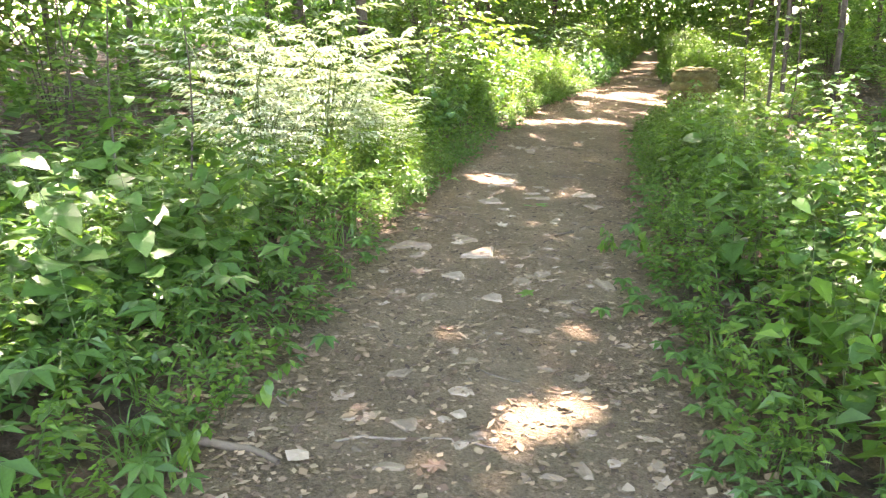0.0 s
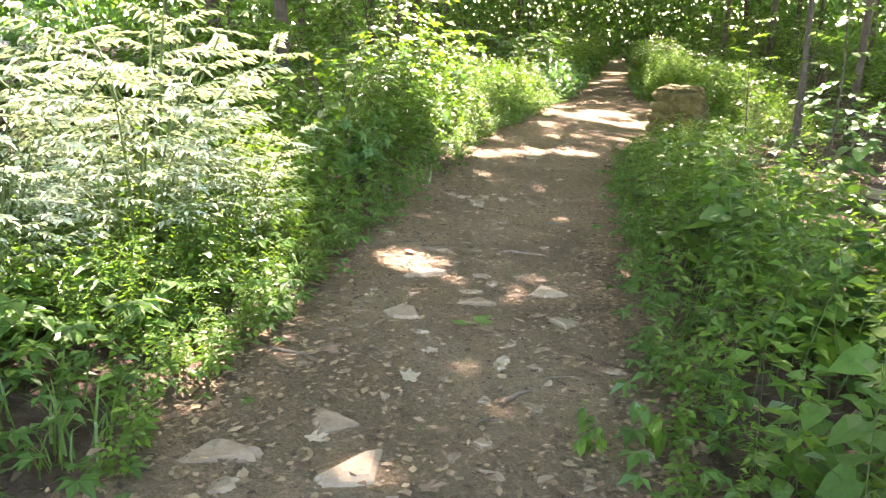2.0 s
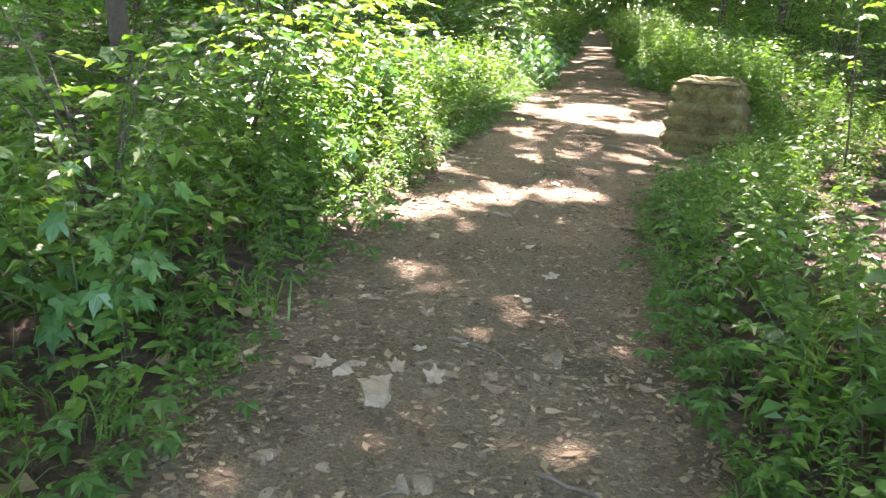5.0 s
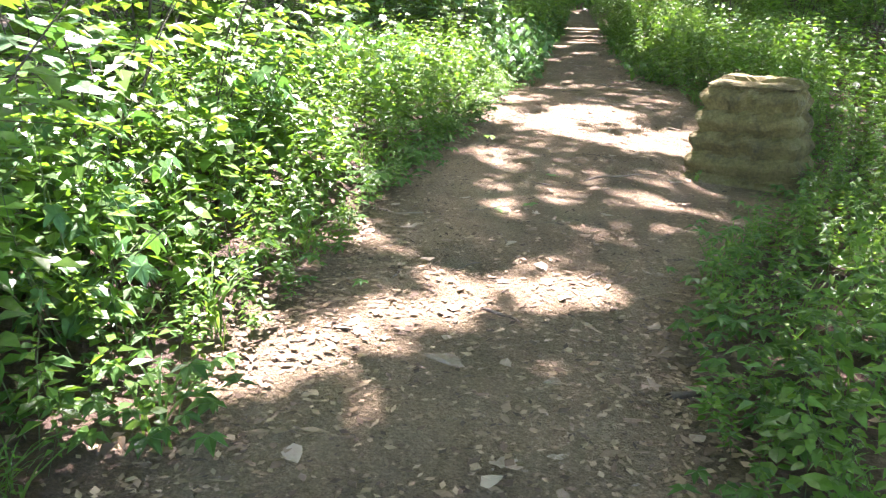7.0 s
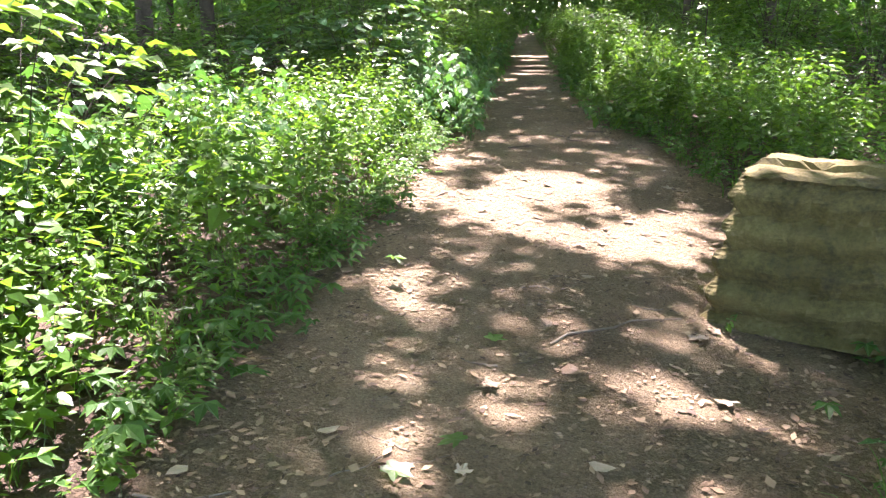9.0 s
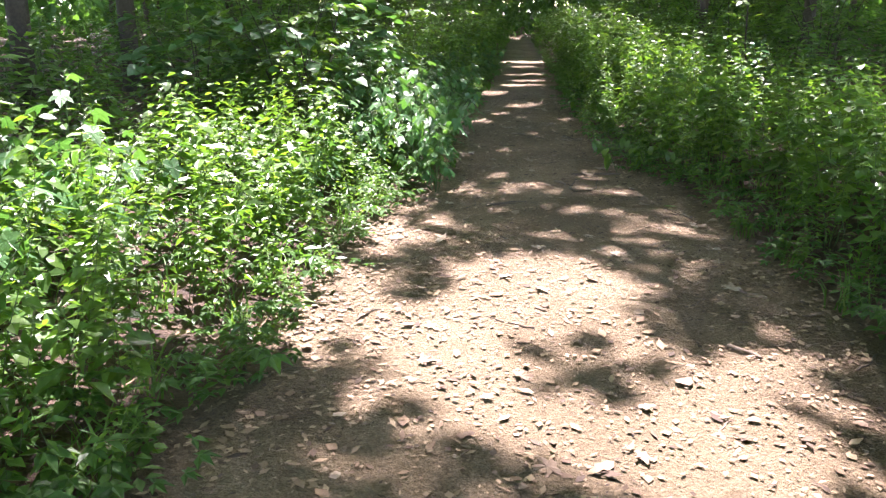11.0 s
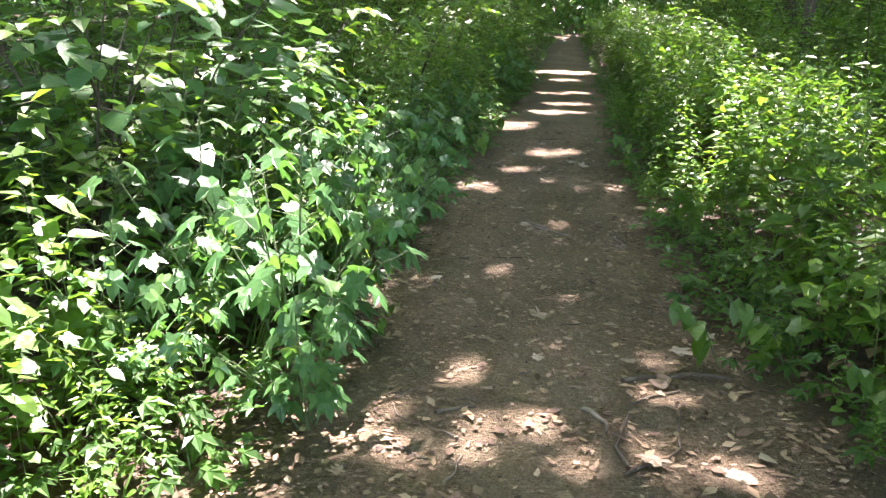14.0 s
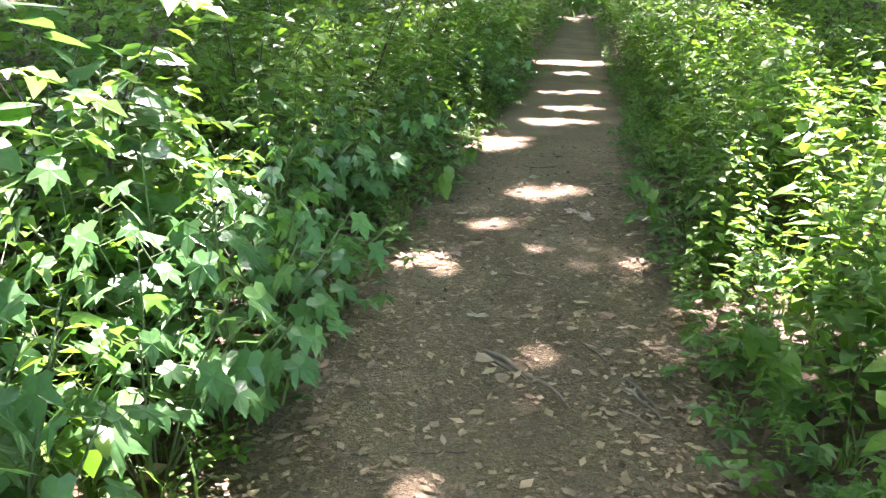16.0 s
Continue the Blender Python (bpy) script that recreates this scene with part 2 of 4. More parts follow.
def herb(h, pairs, size, wide, kind, r):
    """An upright herb: a bent stem, leaves in crossed pairs, smaller to the top."""
    sh = Shape()
    bend = r.normal(0, 0.16, 2)
    at = lambda t: np.array((bend[0] * h * t * t, bend[1] * h * t * t, h * t))
    tube(sh, [at(0), at(0.5), at(1)], 0.004, 0.0015)
    for i in range(pairs):
        t = 0.22 + 0.78 * (i + 1) / pairs
        az = i * 1.57 + r.uniform(-0.5, 0.5)
        s = size * (1.1 - 0.55 * max(0, t - 0.5) * 2) * r.uniform(0.75, 1.2)
        for k in (0, 1):
            a = az + k * np.pi + r.uniform(-0.3, 0.3)
            p = at(t) + 0.25 * s * np.array((np.cos(a), np.sin(a), 0.2))
            put_leaf(sh, p, a, r.uniform(-0.45, 0.35), leaf(kind, s, wide, r.uniform(0.05, 0.35)), 1, r.uniform(-0.4, 0.4))
    return sh


def creeper(n, size, r):
    """Low creeper: leaves of five leaflets on short stalks."""
    sh = Shape()
    for i in range(n):
        p = np.array((*r.normal(0, 0.09, 2), r.uniform(0.05, 0.2)))
        a0 = r.uniform(0, 6.28)
        s = size * r.uniform(0.7, 1.2)
        for k in range(5):
            put_leaf(sh, p, a0 + (k - 2) * 0.85, r.uniform(-0.35, 0.1), leaf("low", s * (1 - 0.12 * abs(k - 2)), 0.24, 0.2), 1, r.uniform(-0.2, 0.2))
    return sh


def grass(n, length, r):
    sh = Shape()
    for i in range(n):
        a, l, w = r.uniform(0, 6.28), length * r.uniform(0.6, 1.2), 0.0045 * r.uniform(0.8, 1.6)
        d, s = np.array((np.cos(a), np.sin(a), 0)), np.array((-np.sin(a), np.cos(a), 0)) * w
        b = np.array((*r.normal(0, 0.04, 2), 0))
        out = r.uniform(0.35, 0.8)
        c = [b + d * l * out * t ** 2 + np.array((0, 0, l * (t - 0.45 * t ** 3 * out))) for t in (0, 0.4, 0.75, 1)]
        sh.add([c[0] - s, c[0] + s, c[1] - s, c[1] + s, c[2] - s * 0.7, c[2] + s * 0.7, c[3]], [(0, 1, 3), (0, 3, 2), (2, 3, 5), (2, 5, 4), (4, 5, 6)], 1)
    return sh


def scatter(name, shapes, x, y, yaw, scale, lean, mats, label, category, sink=0.01, tall=None):
    """One object out of many small plants: real geometry, too many to count."""
    vs, fs, ss, n = [], [], [], 0
    z = height(x, y) - sink
    pick = rng.integers(0, len(shapes), len(x))
    for k, sh in enumerate(shapes):
        v, f, s = sh.arrays()
        i = np.nonzero(pick == k)[0]
        if not len(i):
            continue
        c, q = np.cos(yaw[i])[:, None], np.sin(yaw[i])[:, None]
        p = v[None] * scale[i][:, None, None]
        hx, hy = p[..., 0] * c - p[..., 1] * q, p[..., 0] * q + p[..., 1] * c
        hz = p[..., 2] * (1 if tall is None else tall[i][:, None])
        hx = hx + lean[i, 0][:, None] * hz + x[i][:, None]
        hy = hy + lean[i, 1][:, None] * hz + y[i][:, None]
        vs.append(np.stack((hx, hy, hz + z[i][:, None]), -1).reshape(-1, 3))
        fs.append((f[None] + (np.arange(len(i)) * len(v))[:, None, None]).reshape(-1, 3) + n)
        ss.append(np.tile(s, len(i)))
        n += len(i) * len(v)
    ob = new(name, mesh_of(name, np.concatenate(vs), np.concatenate(fs), mats, False, np.concatenate(ss)))
    return tagged(ob, label, category, kind="stuff")


def spots(n, d0, d1, y0, y1, side=0, power=1.0):
    """Random places d0 to d1 metres outside the path's edges."""
    y = rng.uniform(y0, y1, n)
    d = d0 + (d1 - d0) * rng.uniform(0, 1, n) ** power
    s = rng.choice((-1, 1), n) if side == 0 else np.full(n, side)
    x = np.where(s < 0, left_of(y) - d, right_of(y) + d)
    return x, y, d, s


# ---- ground ----
def lines(a, b, step, far):
    core = np.arange(a, b + step / 2, step)
    grow = [step * 1.5 ** i for i in range(1, 60)]
    out = np.cumsum(grow)
    out = out[out < far]
    return np.concatenate(((a - out)[::-1], core, b + out))


gx, gy = lines(-2.6, 10.6, 0.14, 700), lines(-1.0, 41.0, 0.19, 700)
X, Y = np.meshgrid(gx, gy)
Z = height(np.clip(X, -40, 60), np.clip(Y, -40, 80))
grain = np.array([noise.noise((float(a) * 3.1, float(b) * 3.1, 0.0)) + 0.6 * noise.noise((float(a) * 8.0, float(b) * 8.0, 3.0)) for a, b in zip(X.ravel(), Y.ravel())]).reshape(X.shape)
Z = Z + 0.012 * grain
nx, ny = len(gx), len(gy)
idx = np.arange(nx * ny).reshape(ny, nx)
quads = np.stack((idx[:-1, :-1], idx[:-1, 1:], idx[1:, 1:], idx[1:, :-1]), -1).reshape(-1, 4)
me = mesh_of("ground", np.stack((X, Y, Z), -1).reshape(-1, 3), quads, [ground_material()], True)
worn = np.clip(0.5 - (off_path(X, Y) + 0.12 * grain) / 0.35, 0, 1).ravel()
me.attributes.new("trodden", "FLOAT", "POINT").data.foreach_set("value", worn.astype(np.float32))
tagged(new("ground", me), "trodden brown earth path through dark forest soil", "ground", kind="structure")


def ground_at(x, y):
    """The ground with its small unevenness."""
    g = np.array([noise.noise((float(a) * 3.1, float(b) * 3.1, 0.0)) + 0.6 * noise.noise((float(a) * 8.0, float(b) * 8.0, 3.0)) for a, b in zip(np.atleast_1d(x), np.atleast_1d(y))])
    return height(x, y) + 0.012 * g


# ---- canopy: trees whose crowns shade the path, with gaps where the sun falls through ----
# sunlit places on the ground: x, y, half length across, half length along
SUNLIT = [(0.34, 3.05, 0.27, 0.24), (0.18, 3.78, 0.1, 0.12), (0.42, 8.0, 0.25, 0.26), (0.75, 7.65, 0.18, 0.1), (1.56, 7.85, 0.1, 0.1), (1.13, 11.3, 0.12, 0.2),
          (2.08, 14.0, 0.22, 0.2), (1.93, 13.5, 0.28, 0.24), (2.7, 13.75, 0.34, 0.24), (1.65, 13.2, 0.28, 0.2), (1.5, 12.8, 0.22, 0.2), (3.02, 14.3, 0.2, 0.13), (2.56, 14.95, 0.2, 0.12),
          (2.84, 14.64, 0.12, 0.1), (3.74, 15.8, 0.25, 0.2), (3.89, 14.95, 0.1, 0.2), (2.66, 15.15, 0.11, 0.1), (4.15, 15.5, 0.14, 0.14), (3.42, 15.6, 0.1, 0.08)]
SUNLIT += [(2.83, 17.05, 0.3, 0.26), (4.1, 19.2, 0.75, 0.4), (4.55, 18.05, 0.5, 0.4), (5.1, 18.6, 0.4, 0.25), (3.9, 18.6, 0.5, 0.26), (4.2, 20.0, 0.36, 0.32),
           (4.75, 19.6, 0.28, 0.34), (4.81, 20.2, 0.26, 0.22), (4.66, 20.75, 0.2, 0.17), (3.8, 21.2, 0.22, 0.22), (4.26, 21.3, 0.2, 0.16), (5.74, 20.85, 0.2, 0.14), (5.31, 21.35, 0.16, 0.13), (5.55, 18.9, 0.16, 0.13)]
SUNLIT += [(5.15, 22.27, 0.17, 0.17), (4.66, 22.17, 0.14, 0.12), (5.72, 21.97, 0.15, 0.1), (4.32, 23.95, 0.2, 0.2), (4.59, 23.5, 0.14, 0.2), (5.22, 25.05, 0.22, 0.16), (6.29, 25.3, 0.17, 0.15),
           (5.95, 25.25, 0.17, 0.15), (6.6, 26.2, 0.26, 0.2), (5.4, 26.2, 0.22, 0.2), (6.0, 26.9, 0.25, 0.16), (6.5, 27.6, 0.28, 0.18), (6.3, 29.4, 0.38, 0.45), (7.2, 30.5, 0.5, 0.26), (7.6, 31.4, 0.45, 0.22), (7.83, 32.6, 0.45, 0.2), (8.4, 34.8, 0.4, 0.25)]
# and on the banks beside it
SUNLIT += [(-0.62, 6.6, 0.46, 1.2), (-0.68, 7.9, 0.28, 0.4), (-1.3, 7.0, 0.7, 1.2), (4.8, 16.25, 0.35, 0.2), (5.3, 12.0, 0.9, 0.5), (6.4, 12.6, 0.8, 0.6), (1.15, 15.4, 0.65, 1.7), (3.1, 20.9, 0.8, 1.1), (3.4, 21.7, 0.55, 0.6), (1.1, 16.8, 0.6, 1.1), (2.7, 20.4, 1.0, 1.3), (0.8, 14.3, 0.6, 1.8), (1.45, 18.5, 0.55, 1.0),
           (4.1, 22.7, 0.45, 0.6), (4.3, 24.0, 0.45, 0.6), (4.45, 25.2, 0.32, 0.42), (7.1, 25.3, 0.35, 0.4), (8.6, 36.5, 0.9, 0.5)]


def sunlit(x, y):
    """How open the crowns are above a place."""
    best = np.full(x.shape, 9.0)
    for a, b, c, d in SUNLIT:
        best = np.minimum(best, ((x - a) / c) ** 2 + ((y - b) / d) ** 2)
    return best


def tree(x, y, r, h, lean, leaves):
    base = new("tree")
    base.matrix_world = pose(x, y, float(height(x, y)) - 0.05)
    sh = Shape()
    n = 9
    pts = [np.array((lean[0] * t * h + 0.12 * np.sin(3 * t + x), lean[1] * t * h + 0.1 * np.sin(4 * t + y), h * t)) for t in np.linspace(0, 1, n)]
    pts[0] = pts[0] - (0, 0, 0.15)
    tube(sh, pts, r, r * 0.35, 9)
    tube(sh, [pts[0], pts[0] + (0, 0, 0.5)], r * 1.5, r * 0.95, 9)
    trunk = new("trunk", sh.mesh("trunk", [BARK], True))
    trunk.parent = base
    limbs = Shape()
    for k in range(9):
        p = pts[4 + k % 5]
        a = k * 2.4 + x
        q = p + np.array((np.cos(a), np.sin(a), 0.7)) * (h * 0.22)
        tube(limbs, [p, (p + q) / 2 + (0, 0, 0.15), q], r * 0.35, r * 0.1, 5)
    ob = new("limb", limbs.mesh("limb", [BARK], True))
    ob.parent = base
    v, f = leaves
    if len(v):
        ob = new("crown", mesh_of("crown", v - np.array(base.matrix_world.translation), f, [CANOPY]))
        ob.parent = base
    return tagged(base, "tall woodland tree with dark bark and a leafy green crown", "tree", "trees of the wood")


tr = []
for k in range(400):
    y = rng.uniform(-6, 48)
    d = rng.uniform(3.2, 13)
    x = left_of(y) - d if rng.uniform() < 0.5 else right_of(y) + d
    if all((x - a) ** 2 + (y - b) ** 2 > 3.2 ** 2 for a, b, *_ in tr) and not (y < 10 and d < 4.0):
        tr.append((x, y, rng.uniform(0.05, 0.14), rng.uniform(13, 16.5)))
    if len(tr) == 44:
        break
tr += [(4.95, 11.9, 0.035, 11.0), (4.1, 10.3, 0.022, 9.0), (6.3, 13.4, 0.05, 13.0)]
n = 190000
sy, over = rng.uniform(-9, 50, n), np.where(rng.uniform(0, 1, n) < 0.5, rng.uniform(-0.5, 1.2, n), rng.uniform(0, 11, n))
sx = np.where(rng.uniform(0, 1, n) < 0.5, left_of(sy) - over, right_of(sy) + over)
sx = np.where((over < 1.2) & (rng.uniform(0, 1, n) < 0.6), left_of(sy) + (right_of(sy) - left_of(sy)) * rng.uniform(-0.2, 1.2, n), sx)
cz = rng.uniform(9.0, 15.5, n)
over = off_path(sx, sy)
open_ = sunlit(sx, sy)
clump = np.array([noise.noise((float(a) * 0.75, float(b) * 0.75, 1.0)) + 0.7 * noise.noise((float(a) * 2.2, float(b) * 2.2, 5.0)) for a, b in zip(sx, sy)])
bright_bank = (sx < left_of(sy) - 0.25) & (((sy > 5.6) & (sy < 8.6)) | ((sy > 12.8) & (sy < 20.6))) & (over < 1.8)
keep = np.where(open_ < 1.8, clump > np.interp(open_, [0.0, 1.0, 1.4, 1.8], [0.55, 0.42, 0.12, -0.3]), np.where(over < 0.6, clump > -0.95, clump > np.interp(over, [0.6, 1.6, 3], [-0.55, -0.45, -0.9])))
keep &= ~bright_bank | (clump > 0.12)
keep &= ~((sx > right_of(sy) + 0.2) & (sy > 21.5) & (sy < 32) & (over < 1.6)) | (clump > -0.3)
keep &= ~((sy < 3.6) & (over > 0.2) & (over < 2.5) & (sx < left_of(sy))) | (clump > -0.15)
keep &= rng.uniform(0, 1, n) < np.where(over < 0.6, 0.55, np.where(over < 2.2, 0.5, 0.42))
keep &= ~((open_ < 0.8) & (over > 0.1))
sx, sy, cz = sx[keep], sy[keep], cz[keep]
# the crowns deeper in the wood, more loosely sampled
n = 27000
wy, wd = rng.uniform(-12, 95, n), rng.uniform(9, 36, n)
wx = np.where(rng.uniform(0, 1, n) < 0.5, left_of(wy) - wd, right_of(wy) + wd)
wx = np.where((wy > 48) & (rng.uniform(0, 1, n) < 0.5), left_of(np.clip(wy, 0, 60)) + rng.uniform(-12, 12, n), wx)
near_count = len(sx)
sx, sy, cz = np.concatenate((sx, wx)), np.concatenate((sy, wy)), np.concatenate((cz, rng.uniform(7.5, 12.5, n)))
cx, cy = sx + TO_SUN.x / TO_SUN.z * cz, sy + TO_SUN.y / TO_SUN.z * cz
lv, lf = leaf("low", 1.0, 0.33, 0.2)


def loose_leaves(x, y, z, size, r, tilt=0.38):
    """Leaves at places in the air, each turned its own way."""
    n = len(x)
    az, el, ro = r.uniform(0, 6.28, n), r.normal(0, tilt, n), r.normal(0, tilt, n)
    ca, sa, ce, se = np.cos(az), np.sin(az), np.cos(el), np.sin(el)
    e1 = np.stack((ca * ce, sa * ce, se), -1)
    e2 = np.stack((-sa * np.cos(ro), ca * np.cos(ro), np.sin(ro)), -1)
    e3 = np.cross(e1, e2)
    p = (lv[:, 0][None, :, None] * e1[:, None] + lv[:, 1][None, :, None] * e2[:, None] + lv[:, 2][None, :, None] * e3[:, None]) * size[:, None, None]
    p = p + np.stack((x, y, z), -1)[:, None]
    return p.reshape(-1, 3), (lf[None] + (np.arange(n) * 4)[:, None, None]).reshape(-1, 3)


# unseen leaves over parts of the left bank, enlarged to deepen its shade
shady = (sx < left_of(sy) - 1.7) & (((sy > 8.8) & (sy < 12.6)) | (sy > 21.9))
spray = np.where(np.arange(len(cx)) < near_count, np.where((off_path(sx, sy) < 2.2) & ~shady, rng.uniform(0.17, 0.36, len(cx)), rng.uniform(0.6, 1.0, len(cx))), rng.uniform(1.0, 1.55, len(cx)))
own = np.argmin(np.stack([(cx - a) ** 2 + (cy - b) ** 2 for a, b, *_ in tr]), 0)
for k, (x, y, r, h) in enumerate(tr):
    i = own == k
    tree(x, y, r, h, rng.normal(0, 0.02, 2), loose_leaves(cx[i], cy[i], cz[i], spray[i], rng))

# distant wood all round: leaves of bushes and low boughs
n = 52000
fy, fd = rng.uniform(-12, 75, n), 5.5 + 22 * rng.uniform(0, 1, n) ** 1.3
fx = np.where(rng.uniform(0, 1, n) < 0.5, left_of(fy) - fd, right_of(fy) + fd)
end = (fy > 49) | (fy < -6)
fx = np.where(end & (rng.uniform(0, 1, n) < 0.6), left_of(np.clip(fy, -8, 60)) + rng.uniform(-5, 7, n), fx)
fz = height(fx, fy) + rng.uniform(0, 1, n) ** 1.25 * 5.5
ok = (np.array([noise.noise((float(p) * 0.35, float(q) * 0.35, float(w) * 0.5)) for p, q, w in zip(fx, fy, fz)]) > -0.2) & ((fy > 49) | (fy < -6) | (fd > 5.4))
v, f = loose_leaves(fx[ok], fy[ok], fz[ok], rng.uniform(0.18, 0.4, ok.sum()), rng, 0.8)
tagged(new("distant_woods", mesh_of("distant_woods", v, f, [CANOPY])), "dense green bushes of the distant wood", "woods", kind="stuff")


n = 26000
da, dd = np.where(rng.uniform(0, 1, n) < 0.65, rng.uniform(0.5, 2.4, n), rng.uniform(0, 6.283, n)), rng.uniform(0, 1, n)
fx, fy = 6 + np.cos(da) * (27 + 30 * dd), 22 + np.sin(da) * (42 + 30 * dd)
fz = height(np.clip(fx, -40, 60), np.clip(fy, -40, 80)) + 9.0 * rng.uniform(0, 1, n) ** 1.3
v, f = loose_leaves(fx, fy, fz, rng.uniform(0.55, 1.1, n), rng, 1.0)
tagged(new("deep_woods", mesh_of("deep_woods", v, f, [CANOPY])), "dark green foliage of the deep wood beyond", "woods", kind="stuff")


# ---- undergrowth ----
def rise(d, y, s):
    """How tall the herbs stand, by their distance from the edge."""
    top = np.where(s < 0, np.interp(y, [0, 4, 6, 9, 12, 20, 24, 40], [0.42, 0.4, 0.42, 0.75, 0.8, 0.75, 0.9, 1.1]), np.interp(y, [0, 8, 14, 17, 20, 40], [0.7, 0.75, 0.5, 0.5, 0.85, 1.0]))
    return (0.26 + (top - 0.26) * np.clip(d / 0.45, 0, 1)) * rng.uniform(0.65, 1.2, len(d))


herbs = [herb(1.0, p, s, w, "oval" if k < 2 else "low", rng) for k, (p, s, w) in enumerate([(10, 0.15, 0.33), (10, 0.17, 0.36), (8, 0.2, 0.27), (17, 0.11, 0.22), (15, 0.125, 0.3), (16, 0.115, 0.26)])]
narrow = [herb(1.0, 18, 0.11, 0.15, "low", rng) for k in range(4)]


def clearing(x, y):
    """A stony gap in the undergrowth, a few steps off the path."""
    return ((x - right_of(y) - 3.2) / 2.0) ** 2 + ((y - 11.2) / 2.9) ** 2 < 1


def herbs_at(name, shapes, n, d0, d1, y0, y1, side, mats, label, power=1.0, gain=1.0, wide=1.0):
    x, y, d, s = spots(n, d0, d1, y0, y1, side, power)
    ok = ~clearing(x, y) & ~((x < left_of(y) - 0.05) & (y > 22.5) & (y < 26.6) & (d < 1.6) & (rng.uniform(0, 1, n) < 0.6))
    x, y, d, s = x[ok], y[ok], d[ok], s[ok]
    n = len(x)
    h = rise(d, y, s) * gain
    sc = np.clip(h, 0.3, 1.0) * wide * rng.uniform(0.8, 1.15, n)
    return scatter(name, shapes, x, y, rng.uniform(0, 6.28, n), sc, rng.normal(0, 0.14, (n, 2)), mats, label, "undergrowth", tall=h / sc)


herbs_at("herb_undergrowth", herbs, 3750, -0.06, 2.5, 0.3, 36, 0, [STEM, GREEN], "dense leafy green herbs along the earth path", 1.5)
herbs_at("narrow_leaved_herbs", narrow, 1350, 0.05, 2.2, 0.3, 34, 0, [STEM, GREEN_C], "fine narrow-leaved green herbs along the path")
herbs_at("back_undergrowth", herbs[3:], 1100, 2.2, 9, -1, 46, 0, [STEM, GREEN], "tall green herbs deeper in the wood", 1.2, 1.25, 1.7)
herbs_at("far_herbs", herbs[3:], 500, 0.0, 2.6, 35, 51, 0, [STEM, GREEN], "leafy green herbs where the path runs out of sight", 1.4, 1.1, 1.4)
n = 1900
x, y, d, s = spots(n, -0.08, 1.3, 0.5, 34, 0, 1.2)
scatter("creeper_ground_cover", [creeper(5, 0.075, rng) for k in range(5)], x, y, rng.uniform(0, 6.28, n), rng.uniform(0.7, 1.4, n), rng.normal(0, 0.1, (n, 2)), [STEM, GREEN_B], "low five-leaved green creeper covering the path's edge", "ground cover")
n = 1000
x, y, d, s = spots(n, 0.3, 3.0, 0.8, 9.0, -1, 0.9)
scatter("woodland_creeper", [creeper(6, 0.09, rng) for k in range(4)], x, y, rng.uniform(0, 6.28, n), rng.uniform(1.0, 1.7, n), rng.normal(0, 0.1, (n, 2)), [STEM, GREEN_B], "knee-high five-leaved green creeper among the herbs", "ground cover")
herbs_at("pale_herbs", narrow, 300, -0.02, 1.1, 5.9, 8.4, -1, [STEM, GREEN_C], "low fresh green narrow-leaved herbs in full sun", 1.2, 0.95)
# stems with flat round leaves, standing over the rest on the shadier stretches
round_herbs = [herb(1.0, 7, 0.17, 0.5, "heart", rng) for k in range(4)]
for n, y0, y1, side in ((110, 2.6, 10.5, 1), (50, 0.8, 5.0, -1), (40, 22, 32, 1)):
    x, y, d, s = spots(n, 0.35, 2.2, y0, y1, side)
    h = rng.uniform(0.55, 0.95, n)
    scatter("round_leaved_herbs", round_herbs, x, y, rng.uniform(0, 6.28, n), rng.uniform(0.6, 0.85, n), rng.normal(0, 0.1, (n, 2)), [STEM, GREEN_B], "upright herbs with flat round green leaves", "undergrowth", tall=h / 0.72)
n = 500
x, y, d, s = spots(n, -0.05, 0.9, 1, 32, 0)
scatter("grass_tufts", [grass(13, 0.3, rng) for k in range(5)], x, y, rng.uniform(0, 6.28, n), rng.uniform(0.5, 1.05, n), rng.normal(0, 0.1, (n, 2)), [STEM, GRASS], "loose tufts of light green grass at the path's edge", "grass")


# ---- shrubs, saplings and single plants ----
def thing(name, stem, leaves, mats, label, category, group=""):
    """A plant of two parts: its stems and its leaves."""
    base = new(name)
    for part, sh, m in (("stem", stem, mats[0]), ("foliage", leaves, mats[1])):
        ob = new(part, sh.mesh(part, [m, m]))
        ob.parent = base
    return tagged(base, label, category, group)


